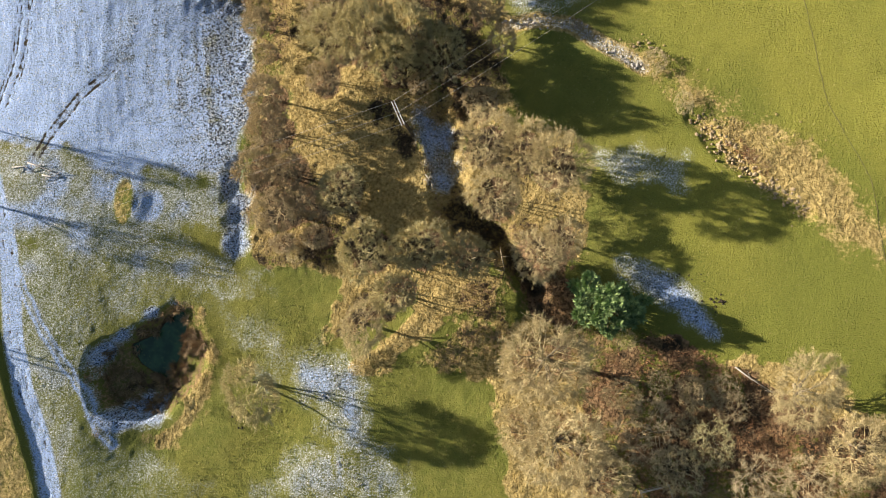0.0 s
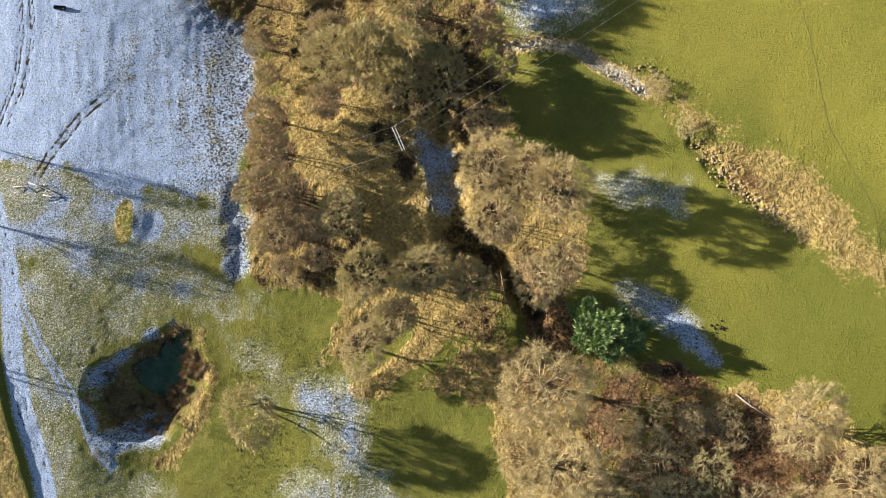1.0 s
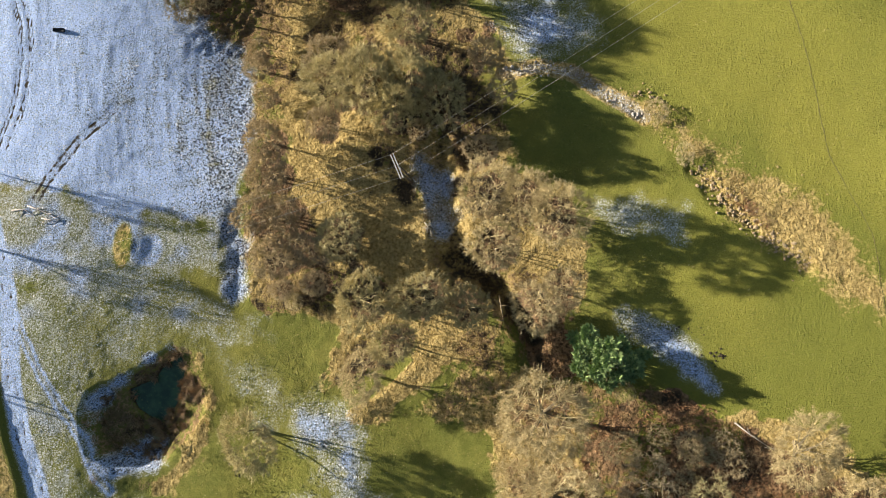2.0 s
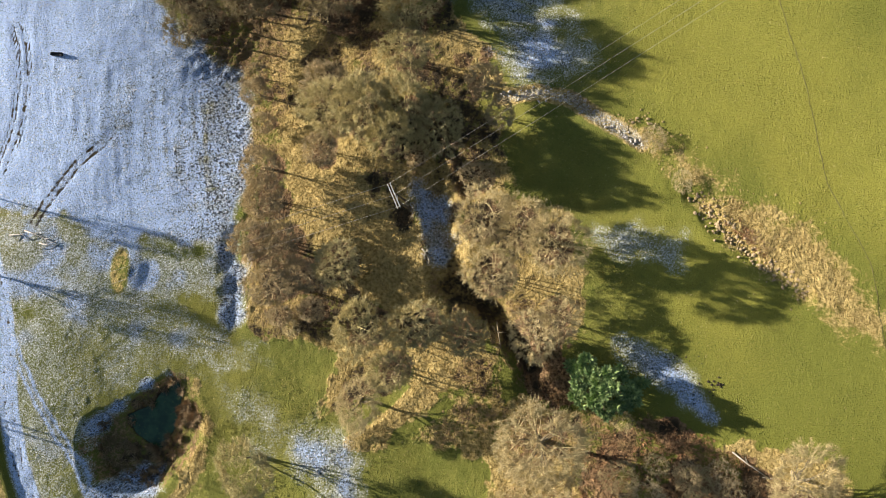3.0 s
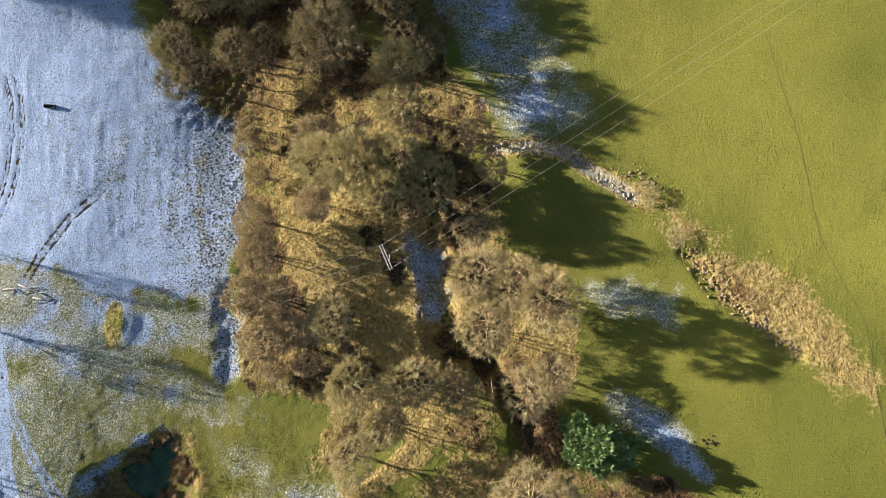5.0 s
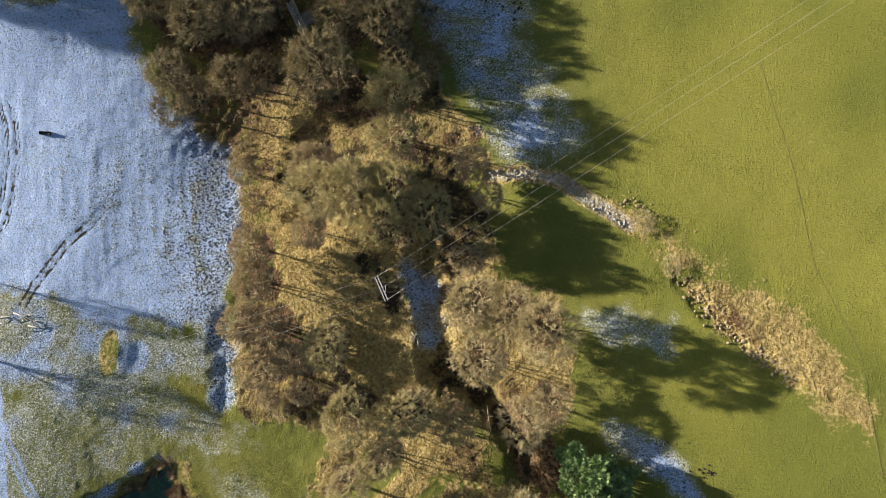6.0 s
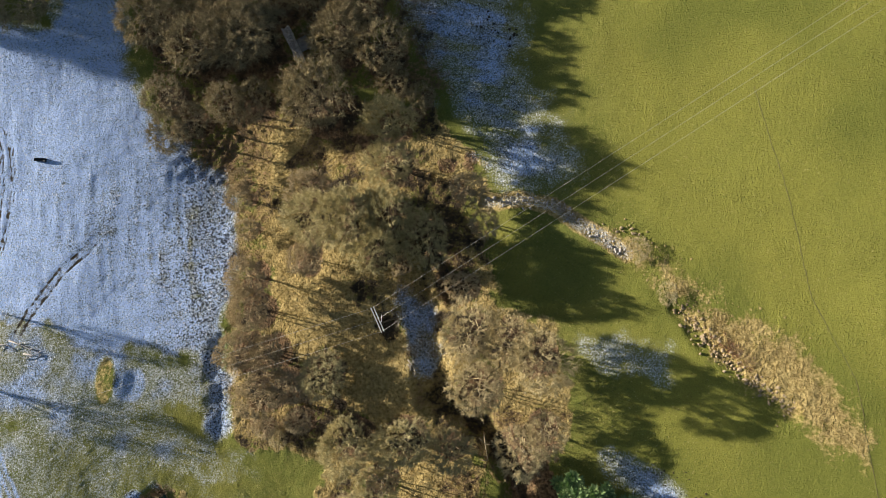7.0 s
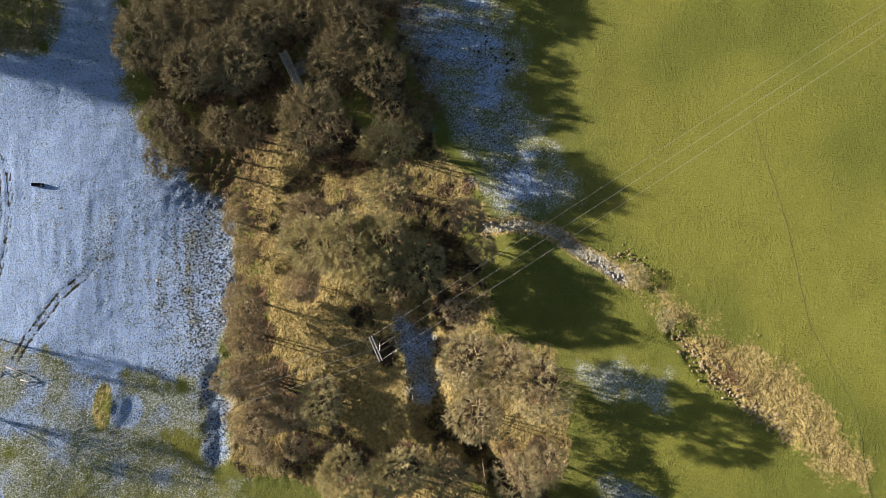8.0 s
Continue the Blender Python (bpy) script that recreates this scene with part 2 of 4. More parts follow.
FROST_FIELD = [(-105.2, 93.3), (-96.5, 82.5), (-87.5, 82.1), (-86.2, 93.6), (-75.7, 97.4), (-72.9, 78.1), (-69.4, 66.4), (-59.1, 56.6), (-49.2, 47.4), (-49.5, 46.1), (-49.1, 35.6), (-49.9, 29.8), (-51.2, 22.2), (-52.6, 15.6), (-62.4, 17.8), (-74.2, 18.8), (-84.8, 23.2), (-104.9, 26.2)]
FROST_FADE = [(-104.9, 26.2), (-84.8, 23.2), (-62.4, 17.8), (-52.6, 15.6), (-53.2, 8.1), (-62.8, 7.0), (-72.7, 0.6), (-83.1, 3.8), (-104.7, 7.9)]
FROST_EDGE = [(-53.8, 18.8), (-49.5, 18.8), (-47.6, 3.8), (-50.5, 1.5), (-53.2, 3.8)]
FROST_SHADE = [(-88.4, 10.2), (-74.1, 7.0), (-61.4, 6.0), (-50.4, 0.9), (-42.7, -4.1), (-51.1, -4.7), (-66.0, -3.3), (-81.5, -0.2), (-88.7, 4.0)]
FROST_TREE = [(-37.6, -16.8), (-34.0, -14.9), (-29.8, -16.1), (-25.5, -20.5), (-24.2, -26.2), (-25.1, -31.0), (-30.1, -29.2), (-34.0, -24.5), (-37.9, -20.7)]
FROST_LOW = [(-45.2, -40.5), (-42.3, -37.3), (-36.2, -33.2), (-30.1, -31.1), (-24.1, -32.0), (-19.1, -34.8), (-17.1, -39.7)]
FROST_STREAM = [(-16.5, 29.8), (-13.3, 27.2), (-9.6, 25.5), (-9.0, 18.9), (-10.4, 13.8), (-13.0, 14.8), (-15.3, 22.3)]
FROST_RIGHT = [(18.6, 2.0), (22.8, 2.3), (27.4, -0.4), (31.3, -4.2), (33.9, -7.9), (35.1, -11.2), (33.7, -11.8), (30.3, -9.4), (26.3, -6.1), (21.8, -2.8), (18.5, 0.1)]
FROST_HAZE = [(16.5, 20.1), (23.3, 21.3), (31.2, 18.6), (30.6, 14.2), (20.3, 15.4)]
FROST_TOP = [(-18.4, 98.1), (-1.5, 96.7), (2.7, 87.1), (5.3, 82.4), (6.3, 76.8), (4.7, 71.4), (10.7, 61.3), (13.7, 58.0), (10.6, 56.0), (14.6, 52.7), (14.5, 48.5), (2.3, 49.0), (-0.8, 56.5), (-6.1, 64.3), (-10.4, 73.4), (-14.9, 83.9)]
MIXED = [(-92.8, 5.9), (-72.7, 0.6), (-58.9, -4.6), (-43.8, -8.8), (-33.9, -16.7), (-41.9, -22.8), (-53.3, -8.8), (-61.8, -6.7), (-77.2, -15.8), (-73.8, -30.6), (-64.4, -33.0), (-51.5, -38.5), (-78.1, -47.6), (-88.9, -12.7)]
WOOD = [(-49.7, 72.2), (-40.9, 71.7), (-9.0, 62.8), (-2.5, 54.9), (-4.6, 45.2), (0.7, 37.1), (1.2, 27.3), (11.7, 22.8), (14.5, 12.5), (12.4, 4.5), (10.4, 0.6), (-1.4, -0.4), (-0.4, -12.3), (-11.5, -4.5), (-35.6, -16.6), (-31.1, -10.6), (-30.3, -2.5), (-36.7, -0.5), (-47.5, 1.7), (-48.0, 10.1), (-48.7, 25.4), (-42.6, 37.6), (-46.6, 46.1)]
WOOD_TOP = [(-75.4, 101.8), (-71.2, 83.2), (-67.0, 66.6), (-58.7, 57.2), (-49.5, 64.5), (-41.1, 70.7), (-4.8, 64.5), (-9.0, 81.1), (-13.3, 101.8)]
CLEARING = [(-43.0, 42.3), (-36.0, 40.7), (-28.3, 44.9), (-24.8, 40.1), (-25.3, 25.7), (-30.7, 19.6), (-37.4, 19.7), (-39.8, 28.5)]
CLEARING_UPPER = [(-47.2, 65.1), (-37.7, 61.4), (-23.7, 57.2), (-14.8, 53.7), (-1.9, 53.3), (0.1, 45.8), (-12.6, 50.4), (-23.5, 52.9), (-35.2, 54.4), (-45.1, 46.8)]
CENTRE_STRAW = [(-24.3, 18.3), (-15.7, 18.0), (-12.5, 8.7), (-15.7, 5.7), (-26.3, 10.0)]
PATH = [(-26.6, -17.7), (-22.6, -15.9), (-18.6, -12.3), (-14.5, -8.1), (-10.5, -3.6)]
PATH_BANK = [(-9.5, -1.2), (-13.0, -4.5), (-17.1, -8.3), (-20.6, -12.6), (-24.6, -16.6), (-27.1, -18.0), (-23.5, -18.0), (-19.5, -16.0), (-13.5, -12.0), (-7.4, -7.9), (-1.9, -6.4), (-2.4, -3.4), (-5.9, -1.6)]
ROUGH = [(32.4, 26.5), (38.2, 26.3), (45.4, 24.0), (51.2, 19.9), (56.4, 13.6), (60.4, 7.3), (60.4, 2.2), (55.3, 4.1), (50.6, 7.5), (44.8, 11.9), (38.0, 18.4)]
ROUGH_UP = [(19.9, 41.1), (25.6, 39.7), (30.4, 36.8), (35.8, 31.9), (41.9, 26.1), (38.2, 25.3), (30.1, 28.2), (23.7, 35.6)]
LITTER = [(5.5, -2.4), (10.3, -9.2), (17.8, -11.5), (24.3, -10.4), (35.8, -14.4), (45.9, -20.4), (53.8, -23.6), (64.7, -26.6), (64.8, -49.6), (17.2, -49.6), (14.7, -30.7), (12.0, -20.7), (6.5, -10.2)]
TAN = [(-3.4, -18.2), (3.5, -9.3), (12.2, -12.1), (13.9, -21.5), (17.4, -30.6), (18.1, -49.6), (2.4, -49.6), (-0.4, -29.6)]
TAN_RIGHT = [(36.6, -15.3), (44.4, -15.1), (52.6, -16.5), (54.7, -22.7), (66.8, -25.8), (66.8, -34.3), (53.4, -31.4), (44.8, -23.1)]
TAN_MID = [(0.7, 7.6), (10.5, 9.6), (14.8, 7.5), (12.4, 1.6), (6.5, -0.4), (0.6, 2.7)]
ROAD = [(-99.7, 23.0), (-94.7, 10.0), (-92.6, 3.7), (-91.0, -4.5), (-89.8, -12.7), (-87.1, -22.5), (-83.8, -30.2), (-80.7, -40.1), (-77.1, -51.7)]
ROAD_BANK = [(-99.6, 3.3), (-97.4, -2.4), (-93.5, -12.6), (-89.1, -24.4), (-86.1, -32.0), (-83.3, -38.7), (-79.3, -51.7)]
TRACK = [(-90.7, -0.5), (-85.5, -9.7), (-79.8, -17.8), (-76.0, -22.8), (-73.5, -28.7), (-70.6, -31.8)]
RUTS_A = [(-75.2, 39.8), (-77.2, 37.3), (-81.6, 33.3), (-84.4, 29.3), (-87.4, 24.8), (-89.5, 20.3)]
RUTS_B = [(-97.4, 63.4), (-95.1, 57.2), (-94.1, 50.4), (-94.3, 42.7), (-95.0, 38.5), (-97.2, 30.3)]
TRAIL = [(46.8, 64.6), (48.7, 56.4), (50.4, 48.4), (52.1, 40.6), (52.7, 34.9), (53.8, 27.9), (56.3, 21.5), (59.3, 14.9), (60.1, 6.9), (60.7, 1.5), (61.5, -6.1)]
POND_RIM = [(-60.9, -5.4), (-57.2, -6.2), (-56.3, -8.8), (-54.8, -11.8), (-53.4, -14.9), (-53.9, -17.9), (-55.7, -21.5), (-58.8, -24.5), (-60.7, -27.1), (-65.8, -28.6), (-70.8, -27.5), (-74.9, -25.5), (-76.4, -22.0), (-77.1, -17.9), (-76.1, -14.4), (-73.7, -12.6), (-71.0, -11.9), (-68.0, -10.3), (-64.9, -8.2)]
WATER = [(-60.1, -7.5), (-59.4, -10.5), (-60.0, -13.1), (-60.4, -15.7), (-61.6, -18.3), (-63.0, -20.1), (-66.0, -18.5), (-67.8, -17.3), (-69.2, -14.3), (-66.3, -13.1), (-64.2, -12.1), (-62.7, -9.4)]
POND_STRAW = [(-56.3, -7.7), (-53.6, -12.8), (-52.1, -16.9), (-52.5, -21.9), (-55.4, -26.9), (-59.5, -31.0), (-63.5, -33.6), (-63.2, -31.1), (-59.6, -26.5), (-56.2, -22.0), (-53.9, -17.9), (-54.7, -13.9)]
POND_BANK_RIME = [(-77.1, -17.9), (-76.1, -14.1), (-71.0, -11.9), (-61.9, -5.6), (-61.1, -6.5), (-68.3, -11.3), (-72.1, -14.3), (-73.8, -18.3), (-75.5, -19.5)]
POND_FOOT_RIME = [(-76.0, -23.0), (-74.4, -26.0), (-70.9, -25.4), (-66.4, -22.5), (-62.0, -23.5), (-60.7, -27.1), (-64.8, -29.3), (-70.7, -30.0), (-74.8, -28.0)]
STONES_UPPER = [(-0.3, 45.5), (6.0, 46.0), (12.0, 44.4), (16.9, 40.8), (21.8, 37.8), (24.6, 35.6)]
STONES_LOWER = [(32.4, 26.5), (35.4, 21.9), (39.7, 17.4), (43.9, 13.3), (49.4, 9.0)]
STREAM = [(-20.6, 44.5), (-15.4, 38.6), (-11.9, 34.4), (-12.3, 28.8), (-10.6, 22.2), (-10.4, 14.8), (-8.5, 9.7), (-4.4, 7.6), (0.6, 3.6), (5.0, -3.4), (6.5, -8.2)]
WOOD_GAP = [(-62.8, 67.1), (-65.7, 58.9), (-57.4, 49.7), (-49.5, 47.4), (-47.0, 57.0), (-47.2, 67.3)]
PATH_SIDE = [(-15.4, -16.5), (-10.4, -11.4), (-4.4, -7.9), (1.0, -11.3), (0.5, -18.1), (-4.4, -21.1), (-9.4, -18.3)]
GULLY_EAST = [(3.1, 0.6), (11.4, 2.6), (13.2, -8.2), (10.3, -12.1), (5.5, -10.2), (3.5, -4.4)]
WOOD_EDGE = [(-47.9, 72.1), (-40.9, 71.8), (-41.9, 43.0), (-44.1, 24.2), (-46.4, 6.2), (-50.9, 9.3), (-50.0, 22.1), (-50.2, 34.1), (-50.1, 45.4), (-53.9, 57.2)]
GULLY = [(-9.5, 10.7), (-4.4, 7.6), (0.6, 3.6), (5.0, -3.4)]
GULLY_UPPER = [(-11.9, 38.6), (-7.1, 34.4), (-6.2, 28.7)]
MOUND = (-69.8, 12.2)
WATER_LEVEL = float(hill(-60.4, -8.1)) - 1.3


# ---- where the trees stand: x, y, height, crown radius ----
TREES = {
    "slender_ash": [(-3.2, 22.0, 10, 5.2), (3.5, 20.6, 11, 4.8), (-1.4, 12.6, 9, 4.8), (9.1, 18.0, 13, 5.3), (5.4, 2.0, 7, 4.5), (9.7, 5.3, 7, 3.7)],
    "ash": [(-43.3, -20.8, 10, 5.3), (-31.1, 42.8, 10, 5.7), (-24.4, 42.2, 13, 5.9), (-17.3, 42.2, 13, 5.5), (-19.2, 37.0, 13, 4.3), (-11.3, 38.3, 12, 4.8), (-24.5, 3.0, 13, 4.8), (-14.8, 3.5, 11, 4.8), (-6.1, 2.0, 8, 3.9), (-19.0, -4.3, 8, 4.0), (-29.8, 14.4, 6, 4.4), (-17.3, 60.1, 12, 4.4), (-17.2, 52.6, 11, 4.7)],
    "oak": [(-25.0, -10.0, 7, 4.5), (6.0, -15.6, 11, 7.6), (9.5, -28.6, 10, 6.9), (14.8, -33.7, 9, 5.3), (46.5, -18.6, 8, 5.7), (53.5, -27.4, 9, 5.5), (3.2, -26.3, 9, 4.5)],
    # the oaks beyond x = -100 are unseen, added to shade the frosty corner
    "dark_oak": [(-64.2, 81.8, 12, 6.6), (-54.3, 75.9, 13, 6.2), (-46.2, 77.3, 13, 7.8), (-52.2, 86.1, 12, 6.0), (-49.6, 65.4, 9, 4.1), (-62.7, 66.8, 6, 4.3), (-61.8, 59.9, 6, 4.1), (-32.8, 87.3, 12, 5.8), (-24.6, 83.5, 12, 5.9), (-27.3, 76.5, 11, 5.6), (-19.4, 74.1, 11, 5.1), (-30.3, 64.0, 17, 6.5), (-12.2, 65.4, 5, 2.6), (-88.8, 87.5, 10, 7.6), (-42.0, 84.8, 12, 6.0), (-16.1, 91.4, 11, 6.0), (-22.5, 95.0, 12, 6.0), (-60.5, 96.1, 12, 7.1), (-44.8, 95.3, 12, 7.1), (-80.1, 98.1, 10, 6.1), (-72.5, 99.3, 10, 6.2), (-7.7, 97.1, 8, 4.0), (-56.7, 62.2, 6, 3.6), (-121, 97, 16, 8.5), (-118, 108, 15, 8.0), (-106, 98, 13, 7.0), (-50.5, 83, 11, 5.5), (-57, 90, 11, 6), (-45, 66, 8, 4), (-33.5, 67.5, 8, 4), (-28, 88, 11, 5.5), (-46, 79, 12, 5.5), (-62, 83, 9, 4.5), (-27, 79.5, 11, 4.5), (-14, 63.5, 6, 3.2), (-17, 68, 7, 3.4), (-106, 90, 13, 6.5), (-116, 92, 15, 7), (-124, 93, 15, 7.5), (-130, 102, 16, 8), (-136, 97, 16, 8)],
    "alder": [(-44.2, 32.2, 9, 4.4), (-43.4, 25.8, 9, 4.5), (-44.9, 18.6, 8, 4.7), (-39.6, 18.0, 8, 4.1), (-41.4, 10.6, 8, 4.8), (-36.1, 11.9, 6, 3.9), (-33.4, 35.4, 6, 3.7), (-47.1, 47.1, 6, 3.3), (-45.3, 41.0, 4, 2.6), (-47.7, 50.7, 5, 2.9), (-15.7, 34.1, 4, 2.4), (30.2, -19.7, 4, 2.9), (-3.3, 47.3, 7, 3.9), (-4.4, 29.9, 6, 3.4), (-0.3, 41.5, 6, 3.3), (-34.2, 5.8, 3.5, 2.9), (-40.6, 4.7, 3, 2.6), (-32.7, 47.7, 8, 5.2)],
    "scrub": [(23.1, -26.3, 4.8, 6.2), (33.1, -28.3, 4.0, 4.6), (27.4, -32.9, 4.0, 5.1), (19.1, -20.9, 3.2, 3.7), (40.0, -33.1, 4.0, 5.1), (47.1, -32.4, 4.8, 4.5)],
    "open_ash": [(-106, 29, 9, 3.2), (-108, 15.2, 10, 5.5)],
    "bush": [(26.2, 36.2, 1.9, 2.6), (30.9, 28.5, 1.7, 2.3), (20.1, -11.8, 3, 2.2), (-38.5, 2.7, 2.5, 2.2), (-25.4, -15.0, 2, 2.1)],
}


def land(x, y):
    """Height of the ground with its banks and hollows, without the small tufts."""
    z = hill(x, y)
    worn = 2.6 * (value_noise(x, y, 3.6, 77, 3) - 0.5)
    d = inside_depth(x, y, POND_RIM)
    w = inside_depth(x, y, WATER)
    floor = WATER_LEVEL + 0.45 - 0.9 * ramp(w, -1.0, 0.8)
    z = z + (np.minimum(floor, z) - z) * ramp(d, -0.3, 3.2)
    r = np.hypot((x - MOUND[0]) / 0.85, (y - MOUND[1]) / 1.15)
    z = z + 0.40 * (1 - ramp(r, 0.3, 4.6))
    z = z - 1.5 * (1 - ramp(line_distance(x, y, STREAM) + worn, 0.8, 4.2))
    z = z - 1.3 * (1 - ramp(line_distance(x, y, GULLY) + worn, 0.4, 3.4))
    z = z - 1.9 * (1 - ramp(line_distance(x, y, GULLY_UPPER) + worn, 0.4, 3.0))
    z = z - 0.4 * (1 - ramp(line_distance(x, y, STONES_LOWER) + 0.5 * worn, 0.3, 1.9))
    z = z - 0.5 * (1 - ramp(line_distance(x, y, STONES_UPPER), 0.3, 1.6))
    # a shallow ditch along the edge of the wood
    z = z - 0.6 * (1 - ramp(line_distance(x, y, [(-50.6, 18.0), (-49.4, 10.0), (-50.0, 3.0)]) + 1.2 * worn, 0.2, 3.6))
    # the track lies below the field bank on its far side
    side = inside_depth(x, y, ROAD_BANK + [(-200, -50), (-200, 3)])
    z = z + 0.45 * ramp(side, -0.4, 0.4) * (1 - ramp(side, 20, 60))
    # the path runs on a low ridge
    z = z + 0.12 * (1 - ramp(line_distance(x, y, PATH), 0.3, 2.0))
    return z


def axis(lo, hi, step, far):
    core = np.arange(lo, hi + step / 2, step)
    out = np.cumsum(step * 1.35 ** np.arange(1, 60))
    out = out[out < far]
    return np.concatenate([lo - out[::-1], core, hi + out])


SURFACE = {}


def surface(x, y):
    """Height of the finished ground, with its tufts."""
    xs, ys, z = SURFACE["xs"], SURFACE["ys"], SURFACE["z"]
    i, j = int(np.searchsorted(xs, x)) - 1, int(np.searchsorted(ys, y)) - 1
    u, v = (x - xs[i]) / (xs[i + 1] - xs[i]), (y - ys[j]) / (ys[j + 1] - ys[j])
    return float((z[j, i] * (1 - u) + z[j, i + 1] * u) * (1 - v) + (z[j + 1, i] * (1 - u) + z[j + 1, i + 1] * u) * v)


def build_ground():
    xs, ys = axis(-101, 68, 0.35, 3000), axis(-50, 101, 0.35, 3000)
    X, Y = np.meshgrid(xs, ys)
    z = land(X, Y)

    def area(pts, soft=2.0, rag=2.4, seed=1):
        """Cover from 0 to 1 of an outline with a ragged, fading edge."""
        d = inside_depth(X, Y, pts) + (value_noise(X, Y, 2.6, seed, 3) - 0.5) * 2 * rag
        return ramp(d, -soft, soft)

    near = (1 - ramp(np.abs(X + 17), 92, 122)) * (1 - ramp(np.abs(Y - 24), 80, 110))
    vn = value_noise(X, Y, 5.0, 31, 3)
    streak = value_noise(X * 1.0 + Y * 0.12, Y * 0.13, 1.1, 9, 2)
    # sunlit streaks along the low sun's shadows, put into the frost cover
    lit_streak = value_noise(X * 0.16 - Y * 0.04, Y * 0.96 + X * 0.26, 1.3, 23, 2)
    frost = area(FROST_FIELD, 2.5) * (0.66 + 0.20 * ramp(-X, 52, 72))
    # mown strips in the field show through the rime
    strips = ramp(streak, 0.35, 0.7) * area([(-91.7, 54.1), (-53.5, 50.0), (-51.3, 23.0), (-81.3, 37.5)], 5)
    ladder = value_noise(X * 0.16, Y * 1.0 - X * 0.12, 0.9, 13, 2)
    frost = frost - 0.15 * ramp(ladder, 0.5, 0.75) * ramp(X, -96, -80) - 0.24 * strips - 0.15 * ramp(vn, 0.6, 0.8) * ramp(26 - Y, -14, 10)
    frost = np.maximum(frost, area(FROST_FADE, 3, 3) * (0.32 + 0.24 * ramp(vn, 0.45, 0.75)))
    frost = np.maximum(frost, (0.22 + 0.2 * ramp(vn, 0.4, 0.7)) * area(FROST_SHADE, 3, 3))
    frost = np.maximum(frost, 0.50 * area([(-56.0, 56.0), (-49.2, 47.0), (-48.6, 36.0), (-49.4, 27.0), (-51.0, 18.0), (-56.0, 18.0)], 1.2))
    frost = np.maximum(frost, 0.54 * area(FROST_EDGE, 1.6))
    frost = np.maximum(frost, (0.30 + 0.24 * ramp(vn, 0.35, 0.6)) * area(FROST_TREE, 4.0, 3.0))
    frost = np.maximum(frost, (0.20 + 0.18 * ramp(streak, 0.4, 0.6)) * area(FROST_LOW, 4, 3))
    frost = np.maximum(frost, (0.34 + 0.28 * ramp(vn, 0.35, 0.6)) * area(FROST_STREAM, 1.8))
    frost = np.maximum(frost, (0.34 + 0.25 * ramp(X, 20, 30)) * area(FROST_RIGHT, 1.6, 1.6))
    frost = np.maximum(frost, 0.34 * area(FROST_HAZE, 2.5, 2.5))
    frost = np.maximum(frost, (0.22 + 0.20 * ramp(vn, 0.35, 0.65) + 0.20 * ramp(lit_streak, 0.38, 0.62)) * area(FROST_TOP, 5, 3.5))
    frost = np.maximum(frost, (0.14 + 0.16 * ramp(vn, 0.45, 0.75) + 0.16 * ramp(-X, 74, 90)) * area(MIXED, 4, 3))
    frost = np.maximum(frost, 0.6 * area(POND_BANK_RIME, 1.0, 1.6))
    frost = np.maximum(frost, 0.55 * area(POND_FOOT_RIME, 1.0, 1.4))
    frost = np.maximum(frost, 0.72 * (1 - ramp(line_distance(X, Y, ROAD), 1.4, 2.4)))
    frost = np.maximum(frost, 0.36 * (1 - ramp(line_distance(X, Y, TRACK) + 1.6 * (vn - 0.5), 0.3, 1.8)))
    rut = np.abs(line_distance(X, Y, TRACK) - 0.65 + 0.5 * (value_noise(X, Y, 2.0, 61, 2) - 0.5))
    frost = np.maximum(frost, 0.7 * (1 - ramp(rut, 0.1, 0.5)))
    frost = np.maximum(frost, 0.30 * (1 - ramp(line_distance(X, Y, STONES_UPPER) + 2.2 * (vn - 0.5), 0.2, 1.2)))
    mr = np.hypot(X - MOUND[0] - 2.6, Y - MOUND[1] + 0.4)
    frost = np.maximum(frost, 0.62 * (1 - ramp(mr + 1.5 * (vn - 0.5), 2.0, 4.6)))
    left = np.hypot((X - MOUND[0] + 1.9) / 0.55, (Y - MOUND[1] - 0.4) / 1.35)
    frost = frost * ramp(left, 2.6, 4.0)

    patch = ramp(value_noise(X, Y, 6.0, 41, 3), 0.4, 0.62)
    straw = (0.58 + 0.22 * patch) * area(WOOD, 1.2)
    straw = np.maximum(straw, (0.05 + 0.3 * patch) * area(WOOD_TOP, 2))
    for pts, k in ((CLEARING, 1.0), (CLEARING_UPPER, 0.85), (CENTRE_STRAW, 0.9), (PATH_BANK, 1.0), (ROUGH, 0.9), (ROUGH_UP, 0.7), (TAN, 0.95), (TAN_RIGHT, 0.9), (TAN_MID, 1.0), (POND_STRAW, 0.95)):
        straw = np.maximum(straw, k * area(pts, 6.0 if pts in (ROUGH, ROUGH_UP) else 2.6 if pts is POND_STRAW else 1.6, 2.6, 7))
    straw = np.maximum(straw, 0.5 * (1 - ramp(left, 2.8, 4.2)))
    straw = np.maximum(straw, 1 - ramp(line_distance(X, Y, PATH), 0.8, 2.2))
    straw = np.maximum(straw, 0.62 * area(PATH_SIDE, 1.5))
    straw = np.maximum(straw, 0.56 * area(WOOD_EDGE, 1.5))
    straw = np.maximum(straw, 0.75 * (1 - ramp(line_distance(X, Y, STONES_UPPER), 1.0, 2.6)))
    bank = inside_depth(X, Y, ROAD_BANK + [(-200, -50), (-200, 3)])
    straw = np.maximum(straw, 0.6 * ramp(bank, 0.3, 1.2))
    coarse = value_noise(X, Y, 4.0, 47, 3)
